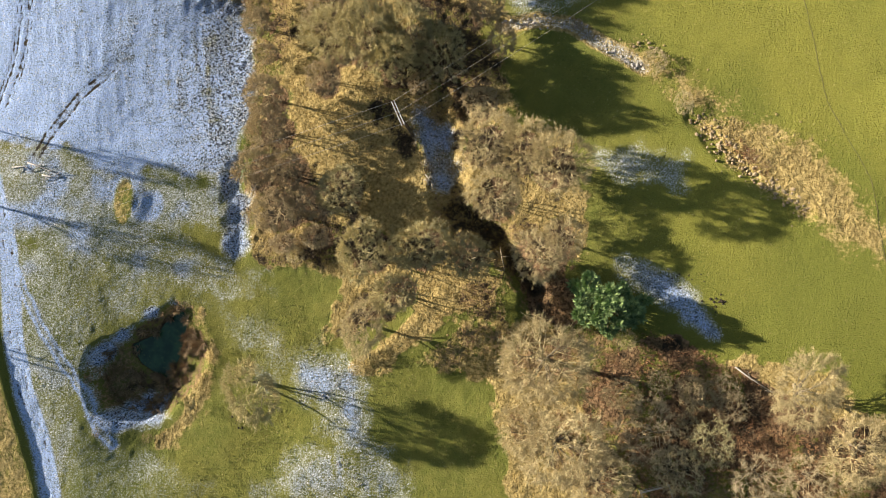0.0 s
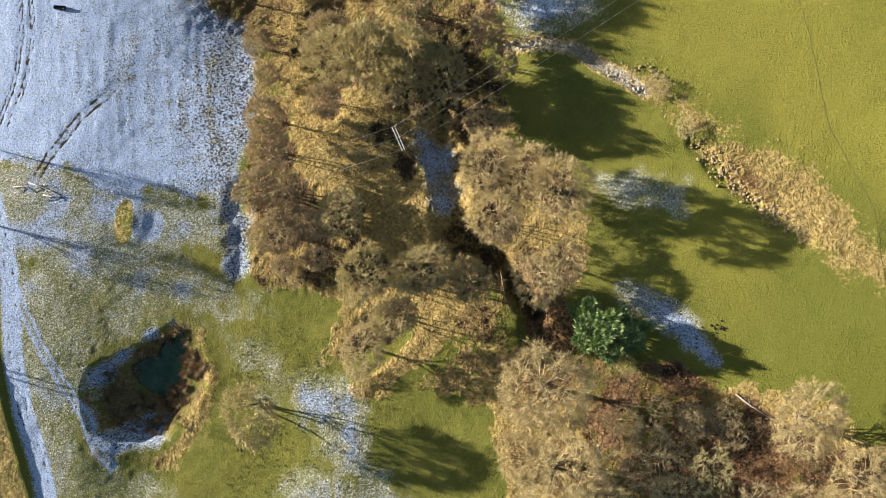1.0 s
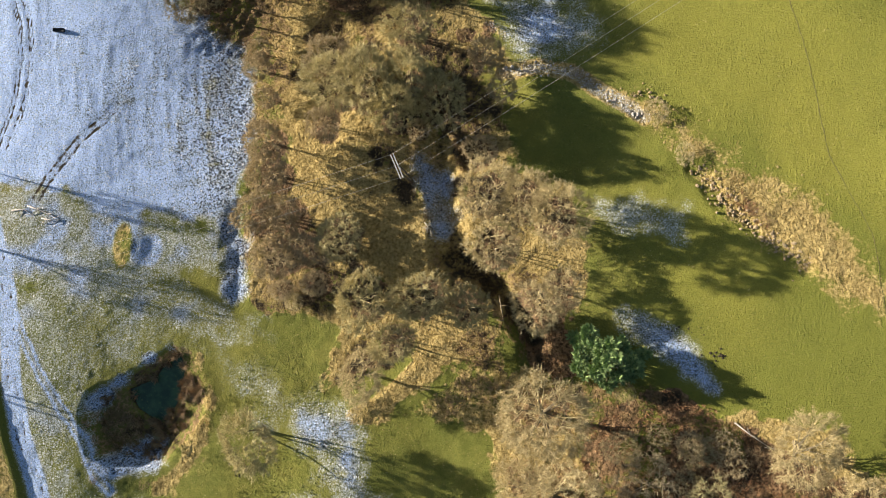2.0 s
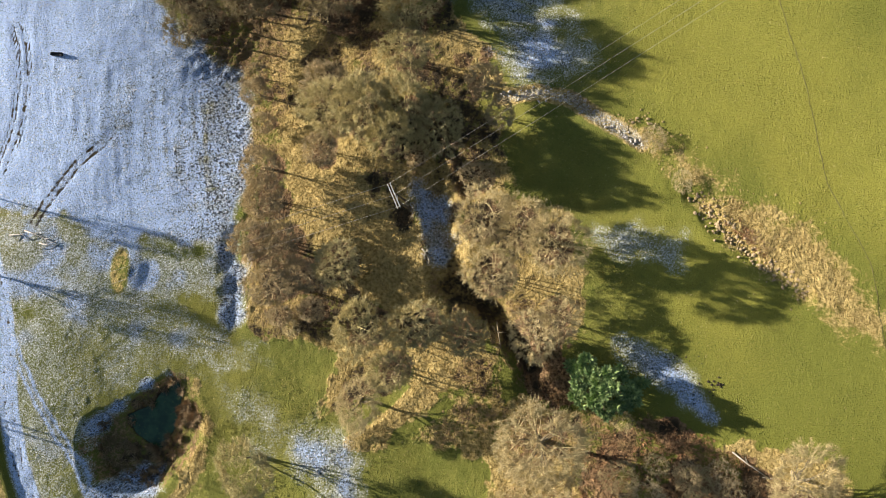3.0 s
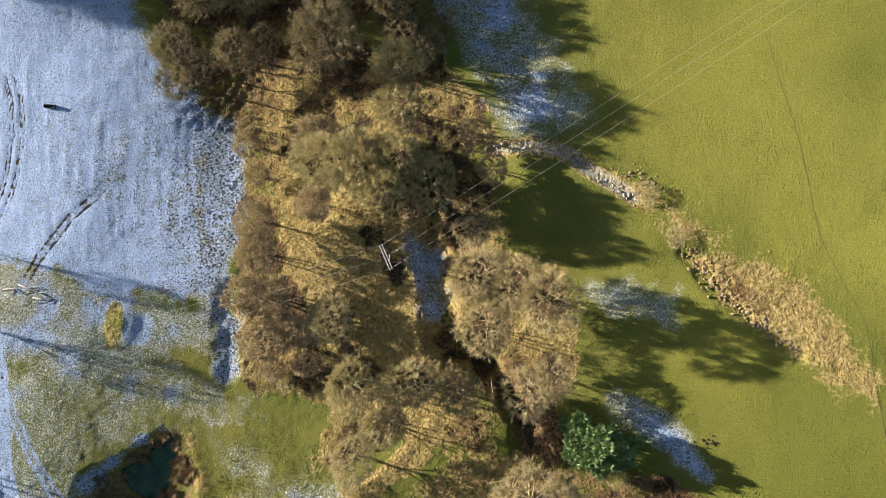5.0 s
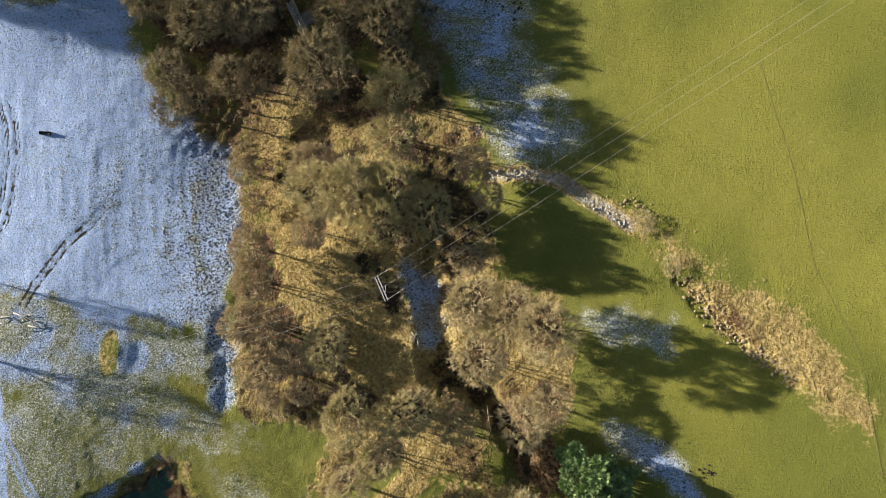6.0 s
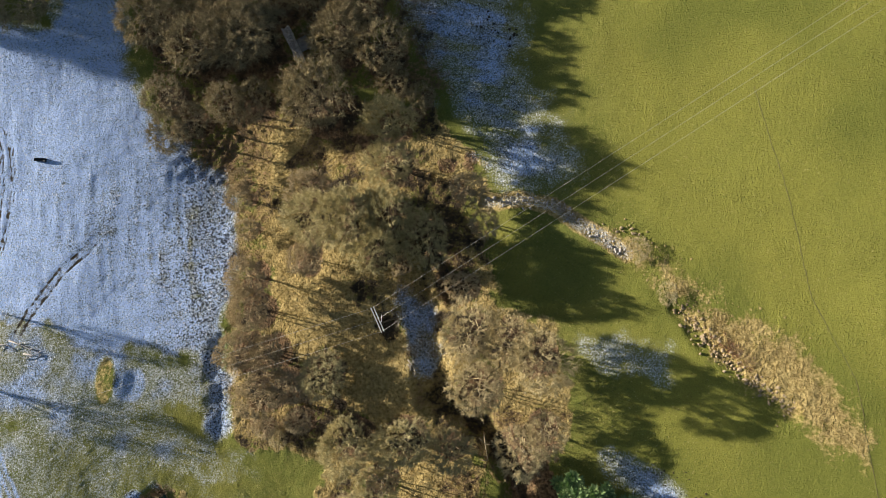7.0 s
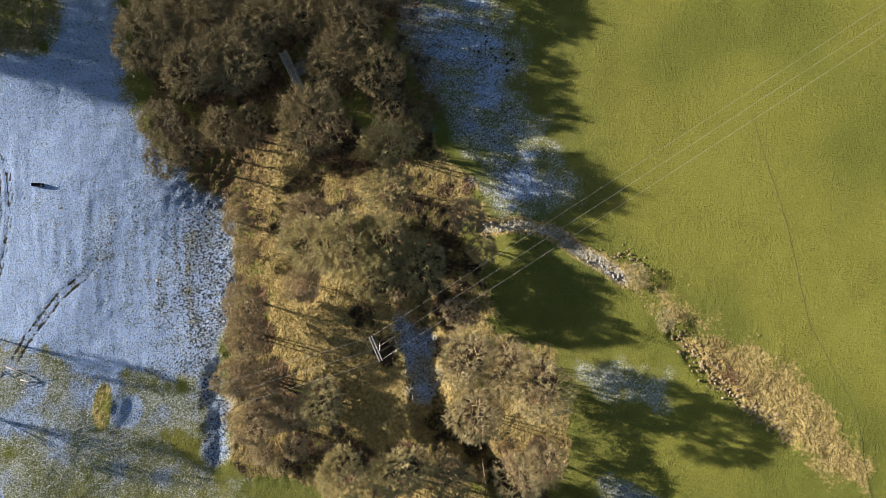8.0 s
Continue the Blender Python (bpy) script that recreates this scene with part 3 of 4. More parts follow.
    straw = np.maximum(straw, 0.52 * ramp(coarse, 0.5, 0.64) * area(LITTER, 1.0))
    litter = (0.48 + 0.5 * patch) * area(LITTER, 1.0)
    litter = np.maximum(litter, 0.52 * (1 - patch) * area(WOOD, 1.2) * (1 - area(CLEARING, 1)))
    litter = np.maximum(litter, 0.5 * area(WOOD_TOP, 2))
    litter = np.maximum(litter, 0.55 * area(WOOD_GAP, 2))
    litter = np.maximum(litter, 0.85 * area(GULLY_EAST, 1))
    litter = np.maximum(litter, 0.46 * area(WOOD_EDGE, 1.5))
    litter = np.maximum(litter, 0.45 * patch * area(PATH_SIDE, 1.5))
    litter = np.maximum(litter, 0.52 * area(POND_RIM, 0.6, 0.6) * (1 - area(POND_STRAW, 0.8)))
    litter = np.maximum(litter, 0.42 * area([(-43.9, 2.2), (-47.0, 7.4), (-37.7, 9.5), (-31.4, 4.3), (-36.6, 0.2)], 1))
    litter = np.maximum(litter, 0.75 * area([(-29.6, 60.3), (-20.2, 59.3), (-20.2, 56.2), (-27.5, 56.2)], 1))
    litter = np.maximum(litter, 0.75 * area([(-9.8, 55.2), (-2.5, 54.1), (-1.5, 51.0), (-8.8, 52.0)], 1))

    # under the crowns: leaf litter, with the trees' shade darkened into it
    mould_shade = np.zeros_like(X)
    for kind in ("ash", "slender_ash", "oak", "dark_oak", "alder"):
        for tx, ty, th, tr in TREES[kind]:
            mould_shade = np.maximum(mould_shade, 1 - ramp(np.hypot(X - tx, Y - ty) + 2.4 * (vn - 0.5), 0.55 * tr, 1.15 * tr))
    mould_shade = mould_shade * np.maximum(area(WOOD, 1.5), np.maximum(area(WOOD_TOP, 2), np.maximum(area(LITTER, 1), 0.6 * area(TAN, 1))))
    mould_shade = mould_shade * (1 - 0.9 * area(PATH_BANK, 0.8))
    straw = straw * (1 - 0.50 * mould_shade)
    litter = np.maximum(litter, 0.90 * mould_shade)
    litter = np.maximum(litter, 0.45 * (1 - ramp(line_distance(X, Y, GULLY), 3.0, 6.5)))
    litter = np.maximum(litter, 0.6 * (1 - ramp(line_distance(X, Y, GULLY_UPPER), 2.0, 5.0)))

    def ruts(pts, gauge, width):
        wander = 0.35 * (value_noise(X, Y, 2.2, 67, 2) - 0.5)
        ends = np.minimum(np.hypot(X - pts[0][0], Y - pts[0][1]), np.hypot(X - pts[-1][0], Y - pts[-1][1]))
        worn = 0.78 + 0.22 * ramp(value_noise(X, Y, 1.6, 69, 2), 0.3, 0.6)
        return (1 - ramp(np.abs(line_distance(X, Y, pts) - gauge + wander), width * 0.4, width * 1.6)) * ramp(ends, 0.9 * gauge, 2.2 * gauge) * worn

    mud_shade = np.maximum(ruts(RUTS_A, 0.72, 0.30) * 0.74, ruts(RUTS_B, 0.75, 0.26) * 0.74)
    mud_shade = np.maximum(mud_shade, 0.66 * ruts(RUTS_B, 1.45, 0.2))
    mud_shade = np.maximum(mud_shade, 0.40 * (1 - ramp(line_distance(X, Y, RUTS_A) + 1.2 * (vn - 0.5), 0.5, 1.7)))
    mud_shade = mud_shade * (0.6 + 0.4 * ramp(value_noise(X, Y, 0.9, 3, 2), 0.2, 0.5))
    mud_shade = np.maximum(mud_shade, 0.55 * ruts(ROAD, 0.7, 0.3) * ramp(value_noise(X, Y, 1.5, 5, 2), 0.45, 0.6))
    mud_shade = np.maximum(mud_shade, 0.46 * (1 - ramp(line_distance(X, Y, STREAM) + 2.0 * (vn - 0.5), 0.4, 2.4)))
    mud_shade = np.maximum(mud_shade, 0.42 * (1 - ramp(line_distance(X, Y, STONES_LOWER) + 1.6 * (vn - 0.5), 0.3, 1.3)))
    mud_shade = np.maximum(mud_shade, 0.9 * ramp(inside_depth(X, Y, WATER), -0.8, 0))
    mud_shade = np.maximum(mud_shade, (0.20 + 0.25 * patch) * area(POND_RIM, 0.8, 0.8) * (1 - area(POND_STRAW, 0.8)))
    # dark shade of the wood's edge and gaps, coloured in as mud
    mud_shade = np.maximum(mud_shade, 0.42 * (1 - patch) * area(WOOD_EDGE, 1.5))
    mud_shade = np.maximum(mud_shade, 0.44 * (1 - patch) * area(WOOD, 2) * (1 - area(CLEARING, 1)))
    mud_shade = np.maximum(mud_shade, 0.42 * np.maximum(area(WOOD_TOP, 2), area(WOOD_GAP, 2)) * (1 - patch))
    mud_shade = np.maximum(mud_shade, 0.34 * area(WOOD_GAP, 2))
    # wet gully beds, their deep shade blackened with the mud colour
    mud_shade = np.maximum(mud_shade, 0.60 * (1 - ramp(line_distance(X, Y, GULLY) + 2.4 * (vn - 0.5), 0.6, 4.2)))
    mud_shade = np.maximum(mud_shade, 0.5 * (1 - ramp(line_distance(X, Y, GULLY_UPPER), 1.0, 3.5)))
    # how thickly dark tufts stand through the rime
    tufts = area(FROST_FIELD, 2.5) * (0.14 + 0.80 * ramp(X, -70, -51) + 0.25 * ramp(Y, 60, 85) + 0.50 * strips)
    tufts = np.maximum(tufts, 0.8 * area(FROST_EDGE, 1.5))
    tufts = np.maximum(tufts, 0.7 * np.maximum(area(POND_FOOT_RIME, 1), area(POND_BANK_RIME, 1)))
    tufts = np.maximum(tufts, 0.5 * np.maximum(area(FROST_STREAM, 1.4), area(FROST_TOP, 4)))
    tufts = np.maximum(tufts, 0.45 * np.maximum(area(FROST_RIGHT, 2), area(FROST_TREE, 3)))
    # shade under and between the trees, coloured in as mud
    mud_shade = np.maximum(mud_shade, 0.50 * mould_shade)
    open_floor = np.maximum(area(CLEARING, 1.5), np.maximum(area(CENTRE_STRAW, 1.5), np.maximum(area(CLEARING_UPPER, 1.5), area(PATH_BANK, 1))))
    mud_shade = np.maximum(mud_shade, (0.34 + 0.22 * (1 - patch)) * area(WOOD, 2) * (1 - open_floor) * (1 - area(TAN_MID, 1)))
    mud_shade = mud_shade * (1 - 0.6 * area(FROST_STREAM, 1.2, 1.8))
    mud_shade = np.maximum(mud_shade, 0.52 * (1 - ramp(coarse, 0.36, 0.46)) * area(LITTER, 1.0))
    lush = ramp(X, 4, 32) * near
    lush = np.maximum(lush, 0.35 * near) * (1 - 0.8 * area(WOOD, 2))

    tuft = value_noise(X, Y, 1.0, 11, 3)
    amp = 0.07 + 0.34 * np.clip(straw, 0, 1) * (1 - 0.8 * ramp(bank, -1, 0.5)) + 0.24 * np.clip(litter, 0, 1) + 0.08 * (1 - lush) + 0.10 * area(ROUGH, 1) - 0.05 * ramp(frost, 0.3, 0.8)
    amp = amp * (1 - 0.75 * ramp(inside_depth(X, Y, WATER), -1, 0)) * near
    pimple = np.maximum(0, value_noise(X, Y, 0.75, 15, 1) - 0.62) * near
    z = z + pimple * (0.07 + 0.06 * (1 - lush)) * (1 - 0.8 * ramp(frost, 0.15, 0.5)) + amp * (tuft - 0.35) + near * (0.12 * (value_noise(X, Y, 3.0, 12, 2) - 0.5) + 0.55 * (value_noise(X, Y, 13.0, 19, 2) - 0.5) + 0.07 * area(FROST_FIELD, 2) * (streak - 0.5) + 0.05 * area(FROST_FIELD, 2) * (ladder - 0.5)) - 0.10 * mud_shade * near

    SURFACE.update(xs=xs, ys=ys, z=z)
    ny, nx = X.shape
    idx = np.arange(nx * ny).reshape(ny, nx)
    quads = np.stack([idx[:-1, :-1], idx[:-1, 1:], idx[1:, 1:], idx[1:, :-1]], -1).reshape(-1, 4)
    me = bpy.data.meshes.new("ground")
    me.vertices.add(nx * ny)
    me.vertices.foreach_set("co", np.stack([X, Y, z], -1).astype(np.float32).ravel())
    me.loops.add(quads.size)
    me.loops.foreach_set("vertex_index", quads.astype(np.int32).ravel())
    me.polygons.add(len(quads))
    me.polygons.foreach_set("loop_start", np.arange(0, quads.size, 4, dtype=np.int32))
    me.polygons.foreach_set("use_smooth", np.ones(len(quads), bool))
    me.update(calc_edges=True)
    for name, v in (("frost", frost), ("straw", straw), ("litter", litter), ("mud_shade", mud_shade), ("lush", lush), ("tufts", tufts)):
        at = me.attributes.new(name, "FLOAT", "POINT")
        at.data.foreach_set("value", np.clip(v * (near if name != "lush" else 1), 0, 1).astype(np.float32).ravel())
    me.materials.append(M_GROUND)
    ob = new("ground", me)
    return tagged(ob, "rolling winter pasture with frost, straw tufts and fallen leaves", "ground", kind="structure")


build_ground()


def z_at(x, y):
    return float(land(np.array([float(x)]), np.array([float(y)]))[0])


# ---- trees ----
def unit(v):
    return v / np.maximum(np.linalg.norm(v, axis=-1, keepdims=True), 1e-9)


def strands(p, d, length, r0, r1, rng, bend, segs, sides):
    """Vertices and faces of many curved, tapered branches at once, and the points along them."""
    n = len(p)
    pts = [p]
    q, w = p, d
    for i in range(segs):
        w = unit(w + bend + rng.normal(0, 0.10, (n, 3)))
        q = q + w * (length / segs)[:, None]
        pts.append(q)
    pts = np.stack(pts, 1)
    up = np.where(np.abs(d[:, 2:3]) < 0.9, np.array([[0, 0, 1.0]]), np.array([[1.0, 0, 0]]))
    a = unit(np.cross(d, up))
    b = unit(np.cross(d, a))
    ang = np.arange(sides) * 2 * np.pi / sides
    spokes = a[:, None, :] * np.cos(ang)[None, :, None] + b[:, None, :] * np.sin(ang)[None, :, None]
    rings = [pts[:, i, None, :] + spokes * (r0 + (r1 - r0) * i / segs)[:, None, None] for i in range(segs + 1)]
    verts = np.concatenate(rings, 1)
    base = np.arange(n)[:, None] * verts.shape[1]
    faces = []
    for i in range(segs):
        for k in range(sides):
            k2 = (k + 1) % sides
            faces.append(np.concatenate([base + i * sides + k, base + i * sides + k2, base + (i + 1) * sides + k2, base + (i + 1) * sides + k], 1))
    return verts.reshape(-1, 3), faces, pts


class Grown:
    """Gathers branches as arrays of vertices, quads and triangles."""

    def __init__(self):
        self.v, self.f, self.n = [], [], 0

    def add(self, v, f):
        self.f += [np.asarray(q) + self.n for q in f]
        self.v.append(v)
        self.n += len(v)

    def mesh(self, name, material):
        me = bpy.data.meshes.new(name)
        co = np.concatenate(self.v).astype(np.float32)
        me.vertices.add(len(co))
        me.vertices.foreach_set("co", co.ravel())
        sizes = np.concatenate([np.full(len(q), q.shape[1]) for q in self.f])
        me.loops.add(int(sizes.sum()))
        me.loops.foreach_set("vertex_index", np.concatenate([q.ravel() for q in self.f]).astype(np.int32))
        me.polygons.add(len(sizes))
        me.polygons.foreach_set("loop_start", (np.cumsum(sizes) - sizes).astype(np.int32))
        me.materials.append(material)
        me.update(calc_edges=True)
        return me


def grow_tree(name, seed, bark_mat, twig_mat, stems=1, limbs=11, flat=1.0, radial=1.0, density=1.0, fork=0.25, thick=1.0, low=0.25, spray=0.012, sprigs=10):
    """Meshes of trunk and crown, 10 m high and 10 m wide, to be scaled: limbs fork from the stem and fan out into a domed crown of fine twigs."""
    rng = np.random.default_rng(seed)
    wood, crown = Grown(), Grown()
    bottom = 10 * low
    centre, axes = np.array([0, 0, bottom + (10 - bottom) * 0.42]), np.array([5.0, 5.0, (10 - bottom) * 0.60 * flat])
    knobs = unit(rng.normal(0, 1, (9, 3)))

    def dome(n, reach, down=1.55):
        """Evenly spread places in the crown, at that share of its uneven radius, and the way out from there."""
        i = np.arange(n) + rng.random(n) * 0.7
        h = 1 - down * (i + 0.3) / n
        w = i * 2.399963 + seed
        u = np.stack([np.sqrt(np.maximum(0, 1 - h * h)) * np.cos(w), np.sqrt(np.maximum(0, 1 - h * h)) * np.sin(w), h], 1)
        lump = 0.74 + 0.30 * np.max(u @ knobs.T, 1) ** 4 + rng.normal(0, 0.05, n)
        return centre + u * axes * (reach * lump)[:, None] if np.ndim(reach) else centre + u * axes * reach * lump[:, None], unit(u * axes)

    base = np.array([[0.3 * math.cos(2.4 * i) * (stems > 1), 0.3 * math.sin(2.4 * i) * (stems > 1), -0.4] for i in range(stems)])
    lean = unit(np.array([[0.22 * math.cos(2.4 * i) * (stems > 1) + rng.normal(0, 0.04), 0.22 * math.sin(2.4 * i) * (stems > 1) + rng.normal(0, 0.04), 1.0] for i in range(stems)]))
    r0 = np.full(stems, 0.27 * thick / math.sqrt(stems))
    v, f, stem = strands(base, lean, np.full(stems, 6.6), r0, r0 * 0.16, rng, np.array([0, 0, 0.02]), 6, 7)
    shafts, per = [], len(v) // stems
    for i in range(stems):
        g = Grown()
        g.add(v[i * per:(i + 1) * per], [q[i:i + 1] - i * per for q in f])
        shafts.append(g)
    if stems == 1:
        wood = shafts[0]

    def join(p, q, r_start, r_end, segs, sides, sag, into):
        """Curved branches from p to q that leave upwards and bend outwards."""
        t = np.linspace(0, 1, segs + 1)[None, :, None]
        mid = (p + q) / 2 + np.array([0, 0, 1.0]) * (np.linalg.norm(q - p, axis=1) * sag)[:, None] + rng.normal(0, 0.06, p.shape) * np.linalg.norm(q - p, axis=1)[:, None]
        pts = (1 - t) ** 2 * p[:, None] + 2 * t * (1 - t) * mid[:, None] + t * t * q[:, None]
        n = len(p)
        d = unit(q - p)
        a = unit(np.cross(d, np.array([0.31, 0.12, 0.94])))
        b = np.cross(d, a)
        ang = np.arange(sides) * 2 * np.pi / sides
        ring = a[:, None, :] * np.cos(ang)[None, :, None] + b[:, None, :] * np.sin(ang)[None, :, None]
        rad = r_start + (r_end - r_start) * t[0, :, 0]
        verts = (pts[:, :, None, :] + ring[:, None] * rad[None, :, None, None]).reshape(-1, 3)
        o = np.arange(n) * (segs + 1) * sides
        faces = []
        for i in range(segs):
            for k in range(sides):
                k2 = (k + 1) % sides
                faces.append(np.stack([o + i * sides + k, o + i * sides + k2, o + (i + 1) * sides + k2, o + (i + 1) * sides + k], 1))
        into.add(verts, faces)
        return pts

    def nearest(src, q, low=0.0):
        """For each q the place among src that it best forks from: near, and nearer the trunk than q itself."""
        cost = np.linalg.norm(q[:, None] - src[None], axis=2) + 0.8 * np.maximum(0, src[None, :, 2] - q[:, None, 2] + low)
        return src[np.argmin(cost, 1)]

    q1, _ = dome(limbs, 0.55)
    s = fork + (0.95 - fork) * rng.random(limbs)
    k = rng.integers(0, stems, limbs)
    p1 = stem[k, np.minimum((s * 6).astype(int), 5)]
    bough = thick if stems == 1 else 0.5 * thick
    l1 = join(p1, q1, 0.085 * bough, 0.038 * bough, 5, 5, 0.10, wood if stems == 1 else crown)
    src = np.concatenate([l1[:, 2:].reshape(-1, 3), stem[:, 4:].reshape(-1, 3)])
    q2, _ = dome(int(70 * density), 0.80)
    l2 = join(nearest(src, q2, 0.5), q2, 0.042 * thick, 0.020, 4, 4, 0.08, crown)
    q3, u3 = dome(int(360 * density), 0.74 + 0.25 * rng.random(int(360 * density)), 1.12)
    l3 = join(nearest(l2[:, 1:].reshape(-1, 3), q3, 0.3), q3, 0.030, 0.014, 2, 3, 0.05, crown)
    # sprays of short fine twigs along the outer branches, each a folded sliver that ends in a point
    pts, u = l3[:, 1:].reshape(-1, 3), np.repeat(u3, 2, 0)
    p = np.repeat(pts, sprigs, 0) + rng.normal(0, 0.10, (len(pts) * sprigs, 3))
    d = unit(np.repeat(u, sprigs, 0) * radial + rng.normal(0, 0.85, p.shape) + np.array([0, 0, 0.25]))
    a = unit(np.cross(d, rng.normal(0, 1, p.shape)))
    b = np.cross(d, a)
    r = spray * (0.7 + 0.6 * rng.random(len(p)))[:, None]
    tip = p + d * (0.28 + 0.62 * rng.random(len(p)) ** 1.5)[:, None]
    o = np.arange(len(p))[:, None] * 4
    crown.add(np.stack([p - a * r, p + b * r, p + a * r, tip], 1).reshape(-1, 3), [o + np.array([[0, 1, 3]]), o + np.array([[1, 2, 3]])])
    return [g.mesh(name + "_trunk", bark_mat) for g in shafts], crown.mesh(name + "_crown", twig_mat)


KINDS = {
    "ash": [grow_tree("ash", 3 + i, M_BARK, M_TWIG_OLIVE, 4, 14, 1.0, 1.1, 0.85, 0.4, 1.05, 0.42, 0.0215, 16) for i in range(3)],
    "slender_ash": [grow_tree("slender_ash", 83 + i, M_BARK, M_TWIG_PALE, 4, 14, 1.0, 1.3, 0.85, 0.45, 0.9, 0.45, 0.0165, 15) for i in range(2)],
    "oak": [grow_tree("oak", 13 + i, M_BARK, M_TWIG_TAN, 1, 14, 1.0, 0.8, 1.05, 0.4, 1.15, 0.36, 0.017, 13) for i in range(3)],
    "open_ash": [grow_tree("open_ash", 73, M_BARK, M_TWIG_OLIVE, 1, 11, 1.0, 1.0, 0.45, 0.5, 1.1, 0.42, 0.016, 8)],
    "dark_oak": [grow_tree("dark_oak", 63 + i, M_BARK, M_TWIG_SHADED, 1, 13, 1.0, 1.0, 0.90, 0.5, 1.0, 0.44, 0.0225, 11) for i in range(3)],
    "alder": [grow_tree("alder", 23 + i, M_BARK, M_TWIG_BROWN, 3, 12, 1.0, 0.9, 0.8, 0.3, 1.2, 0.28, 0.025, 17) for i in range(3)],
    "bush": [grow_tree("bush", 33 + i, M_BARK, M_TWIG_TAN, 5, 14, 1.0, 0.9, 0.7, 0.1, 0.8, 0.1, 0.022, 9) for i in range(2)],
    "scrub": [grow_tree("scrub", 53 + i, M_BARK, (M_TWIG_TAN, M_TWIG_OLIVE, M_TWIG_BROWN)[i], 5, 12, 0.9, 0.5, 0.55, 0.1, 0.9, 0.1, 0.018, 10) for i in range(3)],
}
LABELS = {
    "slender_ash": ("bare_ash_tree", "leafless slender ash with pale tan radiating twigs", "tree"),
    "ash": ("bare_ash_tree", "leafless multi-stemmed ash with arching olive-grey twigs", "tree"),
    "oak": ("bare_oak_tree", "leafless spreading tree with pale tan branches", "tree"),
    "open_ash": ("bare_ash_tree", "leafless ash tree with an open airy crown", "tree"),
    "dark_oak": ("bare_oak_tree", "leafless oak in the wood with a dense brown crown coloured dark for shade", "tree"),
    "alder": ("bare_alder_tree", "leafless multi-stemmed tree with fine brown twigs", "tree"),
    "scrub": ("hazel_scrub", "straggling leafless scrub of tan hazel stems", "bush"),
    "bush": ("bare_thorn_bush", "low leafless thorn bush with tan twigs", "bush"),
}
MADE = {}


def plant(kind, x, y, h, r, which=None):
    """A tree of that kind, h metres high with a crown r metres in radius."""
    rng = random.Random(int(x * 131 + y * 17))
    which = rng.randrange(len(KINDS[kind])) if which is None else which
    name, label, cat = LABELS[kind]
    turn = rng.uniform(0, 360)
    m = pose(x, y, z_at(x, y), 0, 0, turn)
    wide = rng.uniform(0.88, 1.12)
    spread = r / 5 * (1.16 if kind in ("ash", "slender_ash", "oak", "dark_oak") else 1.0)
    size = Vector((spread * wide, spread / wide, h / 10))
    key = (kind, which)
    if key not in MADE:
        ob = root(name, label=label, category=cat, group=name.replace("_", " ") + "s in the valley")
        for me in KINDS[kind][which][0]:
            part("trunk" if len(KINDS[kind][which][0]) == 1 else "stem", me, ob)
        part("crown", KINDS[kind][which][1], ob)
        MADE[key] = ob
    else:
        ob = copy_thing(MADE[key], Matrix())
    ob.matrix_basis = m @ Matrix.Diagonal((*size, 1))
    return ob


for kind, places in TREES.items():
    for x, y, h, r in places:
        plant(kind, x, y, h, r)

# ---- pond water ----
bm = bmesh.new()
bmesh.ops.create_grid(bm, x_segments=24, y_segments=24, size=8.5, matrix=Matrix.Translation((-64.0, -14.4, WATER_LEVEL)))
tagged(new("pond_water", bm_mesh("pond_water", bm, M_WATER)), "dark green still water of a field pond", "water", kind="structure")


# ---- power line ----
def power_pole(x, y, top, bearing):
    """A pair of wooden poles with a double steel crossarm; bearing: the arm's direction in degrees."""
    ground_z = z_at(x, y)
    h = top - ground_z
    ob = root("power_pole", (x, y, ground_z), "twin wooden power pole with pale steel crossarms", "power pole", "poles of the power line")
    ob.rotation_euler = (0, 0, radians(bearing))
    for s in (-0.75, 0.75):
        part("pole", tube_mesh("pole", [[(s, 0, -0.5, 0.17), (s, 0, h * 0.5, 0.15), (s, 0, h + 0.05, 0.12)]], M_POLE, 10), ob)
    for s in (-0.22, 0.22):
        arm = part("crossarm", box_mesh("crossarm", (4.3, 0.14, 0.16), M_STEEL, 0.02, (0, s, h)), ob)
    for s in (-2.0, 0.0, 2.0):
        part("insulator", tube_mesh("insulator", [[(s, 0, h + 0.02, 0.05), (s, 0, h + 0.10, 0.12), (s, 0, h + 0.20, 0.06), (s, 0, h + 0.28, 0.11), (s, 0, h + 0.38, 0.04)]], M_CERAMIC, 8), arm, "brown ceramic insulator")
    part("brace", tube_mesh("brace", [[(-0.75, 0, h - 5.0, 0.05), (0.75, 0, h - 2.0, 0.05)]], M_STEEL, 6), ob)
    return ob


POLES = [(-122.0, -7.0, z_at(-122, -7) + 13, -66.0), (-17.1, 25.0, 13.4, -66.4), (76.0, 84.0, z_at(76, 84) + 14, -57.0)]
for q in POLES:
    power_pole(*q)
line = root("power_line", (POLES[1][0], POLES[1][1], POLES[1][2] + 0.4), "three slack aluminium wires strung between the power poles", "power line")
